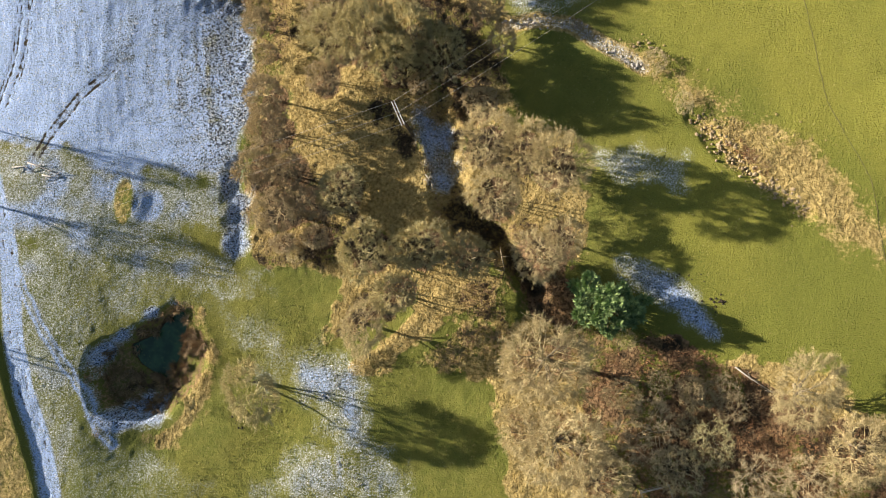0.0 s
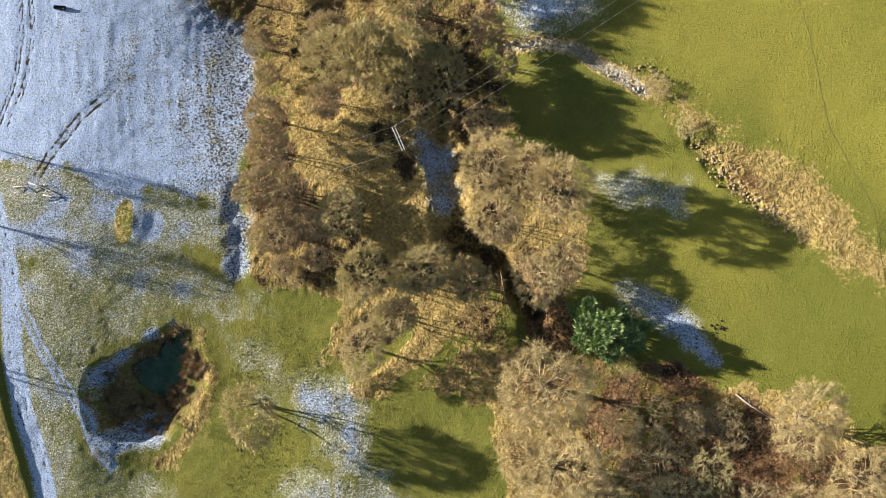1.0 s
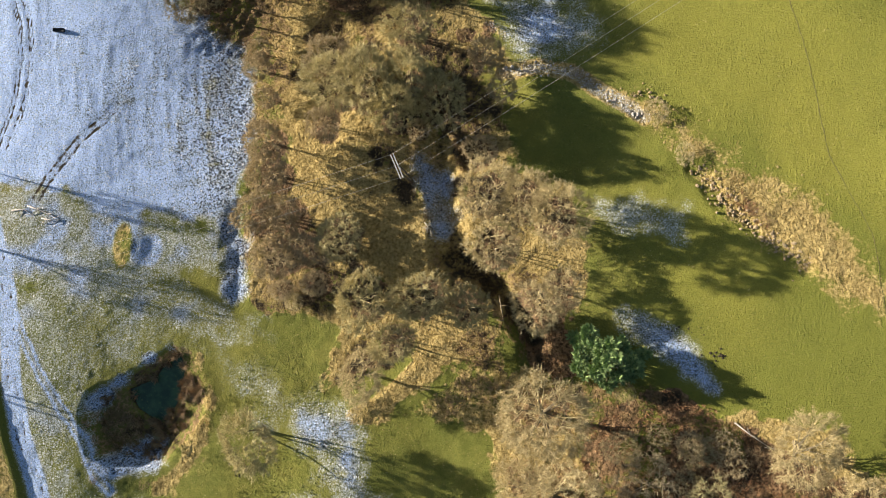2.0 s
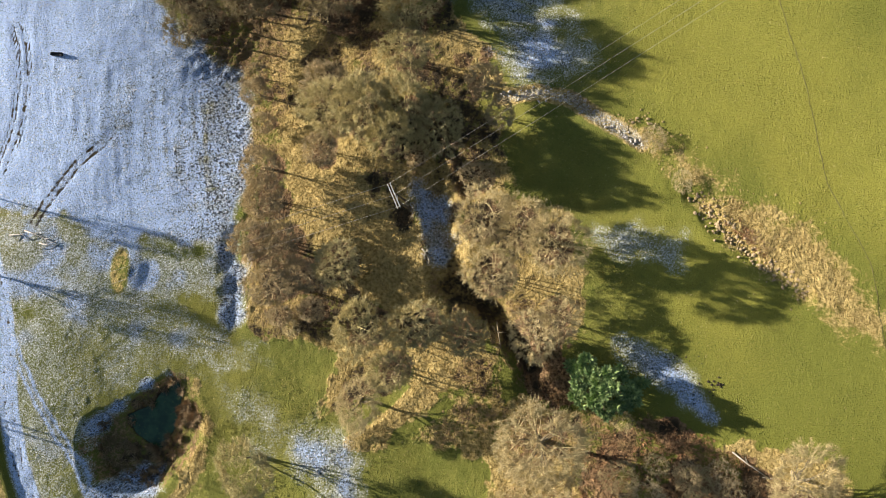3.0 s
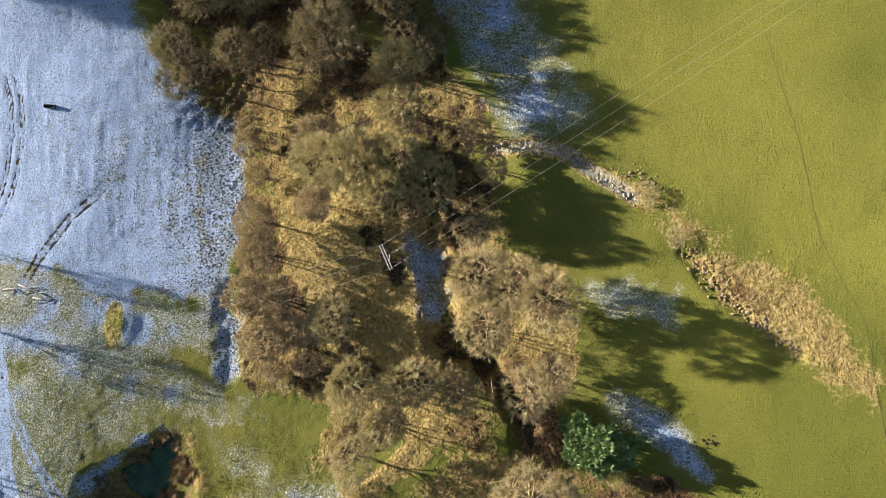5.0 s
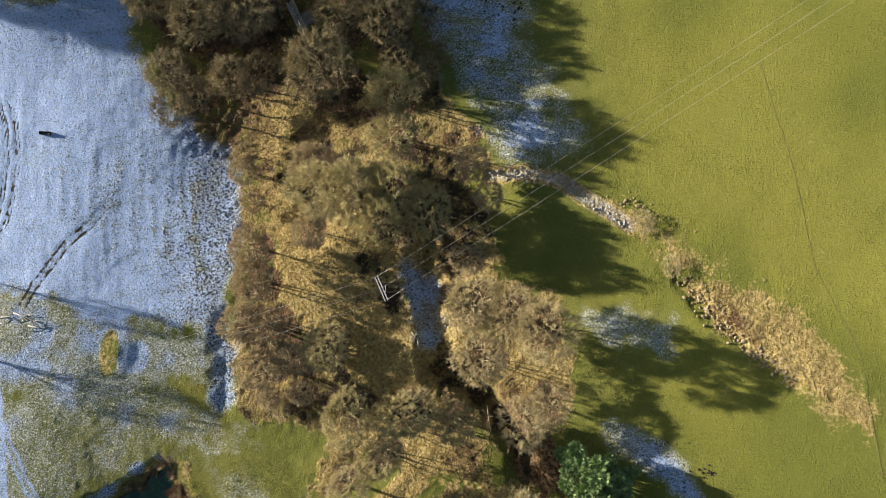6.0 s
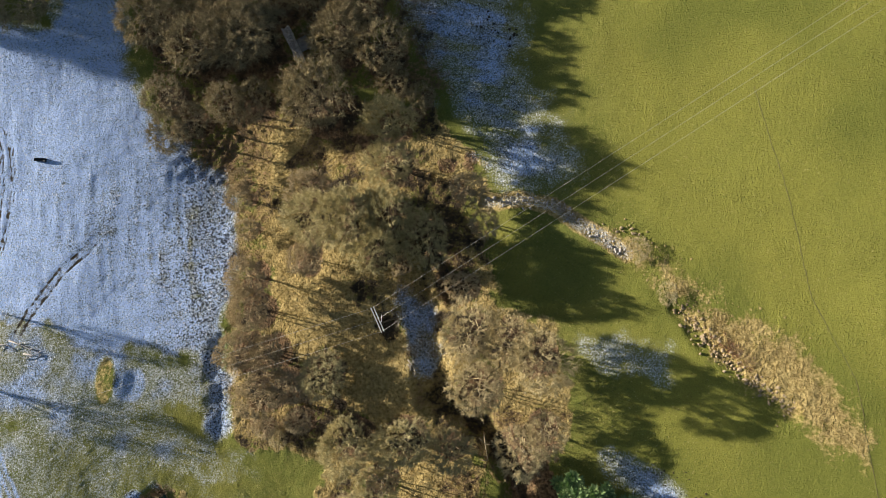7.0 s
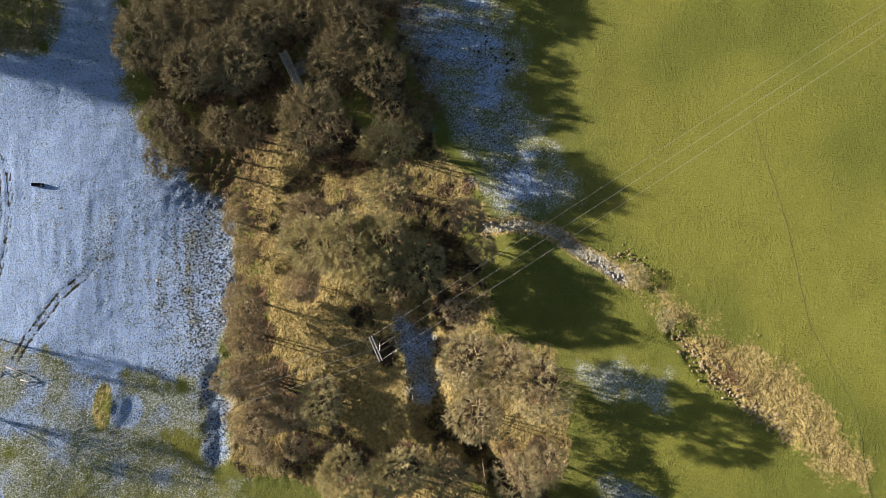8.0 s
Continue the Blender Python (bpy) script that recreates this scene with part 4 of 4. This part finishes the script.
for (ax, ay, az, ab), (bx, by, bz, bb) in zip(POLES, POLES[1:]):
    for s in (-2.0, 0.0, 2.0):
        path = []
        for i in range(25):
            t = i / 24
            px = ax + (bx - ax) * t + s * ((1 - t) * math.cos(radians(ab)) + t * math.cos(radians(bb)))
            py = ay + (by - ay) * t + s * ((1 - t) * math.sin(radians(ab)) + t * math.sin(radians(bb)))
            pz = az + (bz - az) * t + 0.4 - 2.2 * 4 * t * (1 - t)
            path.append((px - line.location.x, py - line.location.y, pz - line.location.z, 0.017))
        part("wire", tube_mesh("wire", [path], M_WIRE, 4), line)


# ---- evergreen ----
def evergreen(x, y):
    ob = root("evergreen_tree", (x, y, z_at(x, y)), "broad dark green evergreen tree with tufted leaf clumps", "tree")
    rng = np.random.default_rng(5)
    leaves, wood = Grown(), []
    lobes = [(-2.4, 4.0, 4.6), (0.6, 2.6, 6.0), (0.5, 0.2, 7.2), (3.6, -0.4, 6.2), (4.8, -1.6, 4.6), (-1.4, -2.4, 5.2), (-3.6, 0.6, 4.6), (1.8, -2.4, 5.0), (-3.9, -2.0, 3.2), (-4.4, 3.0, 2.8), (2.6, 2.0, 4.4), (5.6, 0.4, 3.8), (3.4, -2.8, 3.8), (0.2, -4.0, 3.4), (-1.0, 1.0, 5.6), (-0.8, -0.8, 5.2), (-2.2, 2.0, 4.8)]
    for lx, ly, lz in lobes:
        wood.append([(0.2 * lx, 0.2 * ly, 0.3, 0.16), (0.6 * lx, 0.6 * ly, lz * 0.55, 0.10), (lx, ly, lz - 0.3, 0.04)])
        for k in range(11):
            u = unit(rng.normal(0, 1, 3) * np.array([1, 1, 0.6]) + np.array([0, 0, 0.5]))
            c = np.array([lx, ly, lz - 0.6]) + u * np.array([1.5, 1.5, 1.1]) * (0.25 + 0.75 * rng.random())
            n = 36
            d = unit(rng.normal(0, 1, (n, 3)) + u * 0.7 + np.array([0, 0, 0.30]))
            ln = 0.65 + 0.55 * rng.random(n)
            p = c + d * 0.08
            side = unit(np.cross(d, np.array([0.1, 0.2, 1.0])))
            nrm = unit(np.cross(side, d))
            w = 0.12
            a, b = p + d * (ln * 0.5)[:, None] + side * w, p + d * (ln * 0.5)[:, None] - side * w
            tip = p + d * ln[:, None] - np.array([0, 0, 0.08])
            mid = p + d * (ln * 0.5)[:, None] - nrm * 0.03
            v = np.stack([p, a, tip, b, mid], 1).reshape(-1, 3)
            o = 5 * np.arange(n)[:, None]
            f = [o + np.array([[i, (i + 1) % 4, 4]]) for i in range(4)]
            leaves.add(v, f)
    part("trunk", tube_mesh("evergreen_trunk", wood, M_BARK, 6), ob)
    part("crown", leaves.mesh("evergreen_crown", M_LEAF), ob)


evergreen(16.9, -6.0)


# ---- tufts of grass, rushes and brambles ----
def blades(name, spots, count, length, width, lean, material, seed, up=1.0):
    """Many pointed blades standing in tufts at the spots, as one mesh."""
    rng = np.random.default_rng(seed)
    n = len(spots)
    p = np.repeat(spots, count, 0)
    ang = rng.random(n * count) * 2 * np.pi
    out = np.stack([np.cos(ang), np.sin(ang), np.zeros_like(ang)], 1)
    big = np.repeat(0.6 + 0.8 * rng.random(n), count)
    p = p + out * ((0.10 if count < 100 else 0.34) * big * rng.random(n * count))[:, None]
    d = unit(out * (lean * (0.3 + rng.random(n * count)))[:, None] + np.array([0, 0, up]))
    ln = length * big * (0.6 + 0.6 * rng.random(n * count))
    side = np.stack([-out[:, 1], out[:, 0], out[:, 2]], 1)
    w = (width * big)[:, None]
    v = np.stack([p + side * w, p - side * w, p + out * w * 0.8, p + d * ln[:, None]], 1).reshape(-1, 3)
    o = np.arange(n * count)[:, None] * 4
    f = np.concatenate([o + np.array([[0, 1, 3]]), o + np.array([[1, 2, 3]]), o + np.array([[2, 0, 3]])], 0)
    return mesh_of(name, v.tolist(), f.tolist(), material)


def scatter(pts, n, seed, edge=0.2, clear=()):
    """n spots inside an outline, on the ground."""
    rng = np.random.default_rng(seed)
    q = np.array(pts)
    lo, hi = q.min(0), q.max(0)
    xy = lo + (hi - lo) * rng.random((n * 4, 2))
    keep = inside_depth(xy[:, 0], xy[:, 1], pts) > edge
    keep &= value_noise(xy[:, 0], xy[:, 1], 3.0, seed, 2) > 0.38
    for c in clear:
        keep &= inside_depth(xy[:, 0], xy[:, 1], c) < 0
    xy = xy[keep][:n]
    return np.column_stack([xy, land(xy[:, 0], xy[:, 1]) - 0.03])


M_STRAW_BLADE = twig("straw_blades", (0.53, 0.41, 0.18), (0.53, 0.41, 0.18), (0.30, 0.225, 0.09))
M_GREEN_BLADE = twig("green_blades", (0.13, 0.155, 0.035), (0.13, 0.155, 0.035), (0.26, 0.22, 0.075))
M_FERN = twig("dead_bracken", (0.36, 0.205, 0.10), (0.36, 0.205, 0.10), (0.15, 0.075, 0.038))
M_TUSSOCK = plain("tussock_straw", (0.34, 0.255, 0.10), (0.58, 0.46, 0.21), 5.0, 0.95, 0.0, 0.1, 0.9)
M_TUSSOCK_GREEN = plain("tussock_green", (0.15, 0.165, 0.042), (0.27, 0.255, 0.078), 5.0, 0.95, 0.0, 0.1, 0.9)
straw_spots = np.concatenate([scatter(p, n, 50 + i) for i, (p, n) in enumerate(((WOOD, 5200), (CLEARING, 1200), (CLEARING_UPPER, 900), (CENTRE_STRAW, 400), (PATH_BANK, 350), (ROUGH, 1300), (ROUGH_UP, 300), (TAN, 1600), (TAN_RIGHT, 700), (TAN_MID, 500), (POND_STRAW, 420), (WOOD_TOP, 2500)))])
tagged(new("rough_grass", blades("rough_grass", straw_spots, 5, 0.38, 0.022, 0.9, M_STRAW_BLADE, 1)), "bleached tussocks of long dead grass", "grass", kind="stuff")
fern_spots = np.concatenate([scatter(LITTER, 5200, 71), scatter([(-43.9, 2.2), (-47.0, 7.4), (-37.7, 9.5), (-31.4, 4.3), (-36.6, 0.2)], 140, 72), scatter([(36.8, 21.9), (39.9, 22.5), (45.2, 16.7), (43.6, 14.9)], 170, 73)])
tagged(new("dead_bracken", blades("dead_bracken", fern_spots, 9, 0.40, 0.03, 1.4, M_FERN, 2)), "collapsed rust-brown bracken and fallen leaves", "bracken", kind="stuff")
MEADOW = [(-68.4, -39.2), (-47.9, -10.2), (-45.9, 0.2), (-36.6, -0.9), (-30.3, -2.9), (-28.2, -17.5), (-16.7, -15.4), (-2.2, -12.3), (1.0, -28.9), (2.2, -47.5), (-47.7, -47.5)]
tagged(new("meadow_tufts", blades("meadow_tufts", scatter(MEADOW, 4000, 81), 6, 0.24, 0.025, 1.0, M_GREEN_BLADE, 3)), "short tufts of green and yellowed meadow grass", "grass", kind="stuff")

def lumps(name, spots, size, high, material, seed):
    """Low rounded tussocks at the spots, as one mesh."""
    rng = np.random.default_rng(seed)
    n = len(spots)
    ang = np.arange(6) * np.pi / 3
    k = size * (0.5 + 0.9 * rng.random(n))
    rows = []
    for ring, (rad, up) in enumerate(((1.0, -0.1), (0.72, 0.65))):
        w = ang[None, :] + 0.5 * ring + rng.normal(0, 0.15, (n, 6))
        r = k[:, None] * rad * (0.8 + 0.4 * rng.random((n, 6)))
        rows.append(np.stack([spots[:, None, 0] + r * np.cos(w), spots[:, None, 1] + r * np.sin(w), spots[:, None, 2] + (k * up * high)[:, None] * np.ones((1, 6))], -1))
    top = spots + np.stack([0 * k, 0 * k, k * high], 1)
    v = np.concatenate([rows[0], rows[1], top[:, None]], 1).reshape(-1, 3)
    o = np.arange(n)[:, None] * 13
    g = Grown()
    i = np.arange(6)
    j = (i + 1) % 6
    g.add(v, [(o[:, :, None] + np.stack([i, j, j + 6, i + 6], 1)[None]).reshape(-1, 4), (o[:, :, None] + np.stack([i + 6, j + 6, 0 * i + 12], 1)[None]).reshape(-1, 3)])
    return g.mesh(name, material)


def around(pts, n, spread, seed):
    """Spots thinning out round an outline."""
    rng = np.random.default_rng(seed)
    q = np.array(pts)
    lo, hi = q.min(0) - spread, q.max(0) + spread
    xy = lo + (hi - lo) * rng.random((n * 6, 2))
    d = inside_depth(xy[:, 0], xy[:, 1], pts)
    xy = xy[(d > 0) | (rng.random(len(xy)) < 0.6 * np.exp(d / spread * 1.5))][:n]
    return np.column_stack([xy, land(xy[:, 0], xy[:, 1])])


tagged(new("straw_tussocks", lumps("straw_tussocks", np.concatenate([around(ROUGH, 420, 1.2, 5), around(ROUGH_UP, 90, 1.0, 6), scatter(CLEARING, 240, 7), scatter(CLEARING_UPPER, 200, 8), scatter(PATH_SIDE, 120, 9), scatter(PATH_BANK, 90, 10), scatter(TAN_MID, 90, 11), scatter(POND_STRAW, 80, 12)]), 0.19, 0.36, M_TUSSOCK, 5)), "rounded tussocks of bleached dead grass", "grass", kind="stuff")
tagged(new("green_tussocks", lumps("green_tussocks", scatter(MEADOW, 450, 83, 0.2, (FROST_TREE, FROST_LOW)), 0.16, 0.26, M_TUSSOCK_GREEN, 6)), "small rounded tussocks of green meadow grass", "grass", kind="stuff")

RUSH = [blades("rush_clump", np.zeros((1, 3)), 150, 0.75, 0.022, 0.75, M_RUSH, 90 + i) for i in range(3)]
rng = random.Random(8)
placed = 0
while placed < 75:
    x, y = rng.uniform(-75, -53), rng.uniform(-28, -7)
    a, b = np.array([x]), np.array([y])
    if inside_depth(a, b, POND_RIM)[0] < 1.0 or inside_depth(a, b, WATER)[0] > 0.3:
        continue
    if x < -69 and rng.random() < 0.6:
        continue
    ob = new("rush_clump", RUSH[placed % 3])
    ob.matrix_basis = pose(x, y, z_at(x, y) - 0.02, 0, 0, rng.uniform(0, 360)) @ Matrix.Diagonal((1.7, 1.7, rng.uniform(0.8, 1.3), 1))
    tagged(ob, "clump of dead brown rushes beside the pond", "rushes", "rushes round the pond")
    placed += 1

for i in range(17):
    x, y = random.Random(i).uniform(15, 60), random.Random(i + 99).uniform(-44, -18)
    if inside_depth(np.array([x]), np.array([y]), LITTER)[0] > 2.0 and not (18 < x < 30 and -42 < y < -34):
        plant("scrub", x, y, 1.8 + 0.07 * i, 2.2 + 0.07 * i)
KINDS["bramble"] = [grow_tree("bramble", 43 + i, M_RUSH, M_RUSH, 6, 12, 1.0, 0.4, 0.35, 0.05, 0.6, 0.0) for i in range(2)]
LABELS["bramble"] = ("bramble_thicket", "low tangled thicket of brown leafless stems", "bush")
for x, y, h, r in [(-71.6, -21.6, 1.7, 2.4), (-69.0, -23.2, 1.0, 1.5), (-64.6, -30.6, 0.6, 1.2), (-73.6, -29.6, 0.6, 1.0), (-38.7, 4.3, 1.6, 2.2), (-42.3, 5.9, 1.8, 2.0), (-35.5, 3.3, 1.4, 1.8), (-15.4, 29.8, 1.5, 2.2), (-12.7, 27.7, 1.2, 1.6), (14.8, 42.7, 1.0, 1.8), (13.2, 44.4, 1.0, 1.4), (41.9, 19.0, 0.8, 1.6), (43.6, 17.4, 0.7, 1.2)]:
    plant("bramble", x, y, h, r)
for i in range(14):
    x, y = rng.uniform(14, 60), rng.uniform(-42, -13)
    if inside_depth(np.array([x]), np.array([y]), LITTER)[0] > 1.5:
        plant("bramble", x, y, rng.uniform(0.8, 1.6), rng.uniform(1.4, 2.6))


# ---- stones ----
def stone_mesh(seed, material):
    bm = bmesh.new()
    bmesh.ops.create_icosphere(bm, subdivisions=1, radius=0.5)
    r = random.Random(seed)
    k = Vector((r.uniform(0.8, 1.3), r.uniform(0.7, 1.0), r.uniform(0.5, 0.8)))
    for v in bm.verts:
        v.co = Vector(a * b for a, b in zip(v.co, k)) * r.uniform(0.8, 1.15)
    return bm_mesh("stone", bm, material)


STONE = [stone_mesh(i, M_STONE) for i in range(5)]
STONE_PALE = [stone_mesh(20 + i, M_STONE_RIME) for i in range(4)]


def stone_row(name, label, pts, meshes, count, width, sizes, seed, shift=0.0):
    ob = root(name, (pts[0][0], pts[0][1], z_at(*pts[0])), label, "stones")
    r = random.Random(seed)
    total = sum(math.dist(a, b) for a, b in zip(pts, pts[1:]))
    for i in range(count):
        s = r.random() * total
        for a, b in zip(pts, pts[1:]):
            ln = math.dist(a, b)
            if s <= ln:
                break
            s -= ln
        t = s / ln
        off = r.gauss(0, width) + shift
        x = a[0] + (b[0] - a[0]) * t - (b[1] - a[1]) / ln * off
        y = a[1] + (b[1] - a[1]) * t + (b[0] - a[0]) / ln * off
        size = r.uniform(*sizes)
        c = part("stone", r.choice(meshes), ob)
        c.matrix_basis = Matrix.Translation(-ob.location) @ pose(x, y, z_at(x, y) + size * 0.12, r.uniform(-20, 20), r.uniform(-20, 20), r.uniform(0, 360)) @ Matrix.Diagonal((size, size, size, 1))
    return ob


stone_row("ruined_field_wall", "tumbled line of tawny stones along a dry ditch", STONES_LOWER, STONE, 190, 0.95, (0.25, 0.8), 3, 0.6)
stone_row("frosted_field_wall", "tumbled line of frosted stones across the slope", STONES_UPPER, STONE_PALE, 120, 0.6, (0.25, 0.65), 4)
stone_row("stone_scatter", "loose tawny stones and clods on the grassy bank", [(18.4, 41.4), (24.7, 40.1), (29.4, 37.0)], STONE, 24, 0.5, (0.25, 0.6), 6)

for pts, n in (([(-67.4, 5.4), (-62.6, 4.9), (-58.4, 5.7)], 26), ([(-85.4, -21.6), (-82.7, -20.7)], 12), ([(-79.8, -32.3), (-76.4, -31.5), (-72.8, -32.6)], 22), ([(-33.9, -17.7), (-30.8, -16.7), (-29.5, -21.5), (-33.6, -22.6)], 40), ([(-35.1, -34.1), (-28.0, -33.9), (-25.0, -38.7)], 40)):
    stone_row("frosted_clods", "scatter of small clods white with frost in the grass", pts, STONE_PALE, n, 0.8, (0.12, 0.32), n)

# ---- sheep trail ----
def trail(name, pts, width, material, label):
    """A narrow trodden strip that follows the ground, wandering a little."""
    r = random.Random(3)
    path, drift = [], 0.0
    for a, b in zip(pts, pts[1:]):
        n = max(2, int(math.dist(a, b) / 0.35))
        for i in range(n):
            t = i / n
            drift = 0.93 * drift + r.gauss(0, 0.035)
            path.append((a[0] + (b[0] - a[0]) * t + drift, a[1] + (b[1] - a[1]) * t, width * r.uniform(0.35, 1.25)))
    verts, faces = [], []
    for i, (x, y, w) in enumerate(path):
        for k in (-1, 0, 1):
            px = x + k * w / 2
            verts.append((px, y, surface(px, y) + (0.045 if k == 0 else 0.0)))
        if i:
            o = 3 * i
            faces += [(o - 3, o - 2, o + 1, o), (o - 2, o - 1, o + 2, o + 1)]
    tagged(new(name, mesh_of(name, verts, faces, material, True)), label, "path", kind="structure")


trail("sheep_trail", TRAIL, 0.15, M_SOIL_DRY, "narrow trodden sheep trail across the pasture")

# ---- molehills ----
MOLE = []
for i in range(3):
    bm = bmesh.new()
    bmesh.ops.create_cone(bm, cap_ends=True, segments=9, radius1=0.34, radius2=0.10, depth=0.24, matrix=Matrix.Translation((0, 0, 0.10)))
    r = random.Random(i)
    for v in bm.verts:
        v.co += Vector((r.uniform(-0.06, 0.06), r.uniform(-0.06, 0.06), r.uniform(-0.03, 0.03)))
    MOLE.append(bm_mesh("molehill", bm, M_SOIL))
r = random.Random(12)
for cx, cy, n, sp in [(30.1, -1.9, 7, 2.2), (34.9, -5.7, 9, 1.4), (25.8, 20.3, 3, 0.8), (1.6, 80.1, 10, 3.2), (5.2, 76.4, 5, 1.8), (-47.3, -27.8, 6, 1.8), (62.9, 27.1, 7, 2.6)]:
    for i in range(int(n * 1.6)):
        x, y = cx + r.gauss(0, sp * 0.6), cy + r.gauss(0, sp * 0.5)
        k = r.uniform(0.4, 0.8)
        ob = new("molehill", MOLE[i % 3])
        ob.matrix_basis = pose(x, y, z_at(x, y), 0, 0, r.uniform(0, 360)) @ Matrix.Diagonal((k, k, k, 1))
        tagged(ob, "small dark molehill of bare soil in the grass", "molehill", "molehills in the pasture")


# ---- trough, fallen wood, pen and ruin ----
def trough(x, y, turn):
    ob = root("water_trough", (x, y, z_at(x, y)), "long black water trough standing in the frosty field", "trough")
    ob.rotation_euler = (0, 0, radians(turn))
    bm = bmesh.new()
    bmesh.ops.create_cube(bm, size=1, matrix=Matrix.Translation((0, 0, 0.25)) @ Matrix.Diagonal((2.3, 0.62, 0.55, 1)))
    top = max(bm.faces, key=lambda f: f.calc_center_median().z)
    bmesh.ops.inset_region(bm, faces=[top], thickness=0.05)
    bmesh.ops.translate(bm, verts=top.verts[:], vec=(0, 0, -0.32))
    part("body", bm_mesh("trough_body", bm, M_TROUGH), ob)
    for e in (-0.95, 0.95):
        part("foot", box_mesh("trough_foot", (0.12, 0.7, 0.12), M_TROUGH, 0.015, (e, 0, 0.0)), ob)


trough(-87.7, 55.3, -4)


def fallen(name, label, pts, radius, material, lift=0.1):
    """A fallen stem with a few broken side branches along it."""
    x0, y0 = pts[0]
    ob = root(name, (x0, y0, z_at(x0, y0)), label, "fallen tree")
    n = len(pts)
    path = [(x - x0, y - y0, z_at(x, y) - ob.location.z + lift, radius * (1 - 0.6 * i / (n - 1))) for i, (x, y) in enumerate(pts)]
    part("stem", tube_mesh("stem", [path], material, 7), ob)
    r = random.Random(int(x0 * 7))
    for i in range(5):
        a = path[1 + i % (n - 1)]
        w = r.uniform(0, 6.28)
        ln = r.uniform(0.8, 1.9)
        part("branch", tube_mesh("branch", [[a[:3] + (radius * 0.4,), (a[0] + ln * 0.5 * math.cos(w), a[1] + ln * 0.5 * math.sin(w), a[2] + 0.2, radius * 0.28), (a[0] + ln * math.cos(w), a[1] + ln * math.sin(w), a[2] + 0.15, radius * 0.12)]], material, 5), ob)


fallen("fallen_branch", "frosted fallen branch lying on the pasture", [(-90.5, 20.2), (-88.6, 19.6), (-86.3, 18.7), (-84.5, 18.0)], 0.16, M_STONE_RIME)
fallen("fallen_branch", "frosted fallen branch lying on the pasture", [(-93.5, 19.3), (-91.1, 19.5), (-89.0, 18.4)], 0.13, M_STONE_RIME)
fallen("fallen_branch", "frosted fallen branch lying on the pasture", [(-87.4, 17.8), (-85.6, 17.4), (-83.9, 17.7)], 0.14, M_STONE_RIME)
fallen("fallen_tree", "pale fallen trunk across the shaded gully", [(-0.9, 3.9), (-0.6, 2.2), (-0.1, -0.4)], 0.18, M_BARK, 0.5)
fallen("fallen_tree", "pale fallen trunk along the edge of the bracken", [(37.5, -16.1), (39.8, -17.9), (42.9, -19.9)], 0.15, M_WOOD_GREY, 0.3)
fallen("fallen_log", "short pale log on the bank of the stream", [(-14.3, 17.0), (-13.7, 16.3), (-13.2, 15.6)], 0.14, M_WOOD_GREY, 0.2)


def pen(x, y, turn, wide, deep, high):
    ob = root("timber_pen", (x, y, z_at(x, y)), "open frame of weathered timber posts and rails", "animal pen")
    ob.rotation_euler = (0, 0, radians(turn))
    for px in (0, wide):
        for py in (0, -deep):
            part("post", box_mesh("post", (0.16, 0.16, high + 0.5), M_WOOD_GREY, 0.02, (px, py, high / 2 - 0.25)), ob)
    for py in (0, -deep):
        part("rail", box_mesh("rail", (wide + 0.4, 0.30, 0.10), M_WOOD_GREY, 0.015, (wide / 2, py, high + 0.05)), ob)
        part("rail", box_mesh("rail", (wide - 0.16, 0.06, 0.16), M_WOOD_GREY, 0.015, (wide / 2, py, high * 0.5)), ob)
    for px in (0, wide):
        part("side_rail", box_mesh("side_rail", (0.16, deep - 0.30, 0.10), M_WOOD_GREY, 0.015, (px, -deep / 2, high + 0.05)), ob)


pen(21.9, -36.4, 16, 4.6, 3.4, 1.8)


def ruin():
    ax, ay, bx, by = -39.7, 81.1, -35.5, 72.4
    ob = root("ruined_barn_wall", (ax, ay, z_at(ax, ay)), "grey ruined stone wall with a slate lean-to in the wood", "ruin")
    ln = math.hypot(bx - ax, by - ay)
    r = random.Random(4)
    i = 0
    s = 0.2
    while s < ln:
        for k in range(3):
            for lay in range(2 if 0.3 * ln < s < 0.55 * ln else 3):
                t = s / ln
                x = ax + (bx - ax) * t + (k - 1) * 0.55 * (by - ay) / -ln
                y = ay + (by - ay) * t + (k - 1) * 0.55 * (bx - ax) / ln
                c = part("stone", STONE_PALE[i % 4], ob)
                c.matrix_basis = Matrix.Translation(-ob.location) @ pose(x, y, z_at(x, y) + 0.2 + 0.42 * lay, r.uniform(-8, 8), r.uniform(-8, 8), -64 + r.uniform(-12, 12)) @ Matrix.Diagonal((0.95, 0.9, 0.8, 1))
                i += 1
        s += 0.62
    c = part("slate_roof", box_mesh("slate_roof", (2.6, 2.2, 0.10), M_SLATE, 0.02), ob)
    c.matrix_basis = Matrix.Translation(-ob.location) @ pose(-35.6, 77.6, z_at(-35.6, 77.6) + 1.7, 0, 12, -64)
    for dx, dy in ((-0.9, 0.6), (0.9, 0.6), (-0.6, -0.9), (0.9, -0.7)):
        c = part("post", box_mesh("post", (0.14, 0.14, 2.0), M_WOOD_GREY, 0.02, (0, 0, 0.6)), ob)
        c.matrix_basis = Matrix.Translation(-ob.location) @ pose(-35.6 + dx, 77.6 + dy, z_at(-35.6 + dx, 77.6 + dy))


ruin()
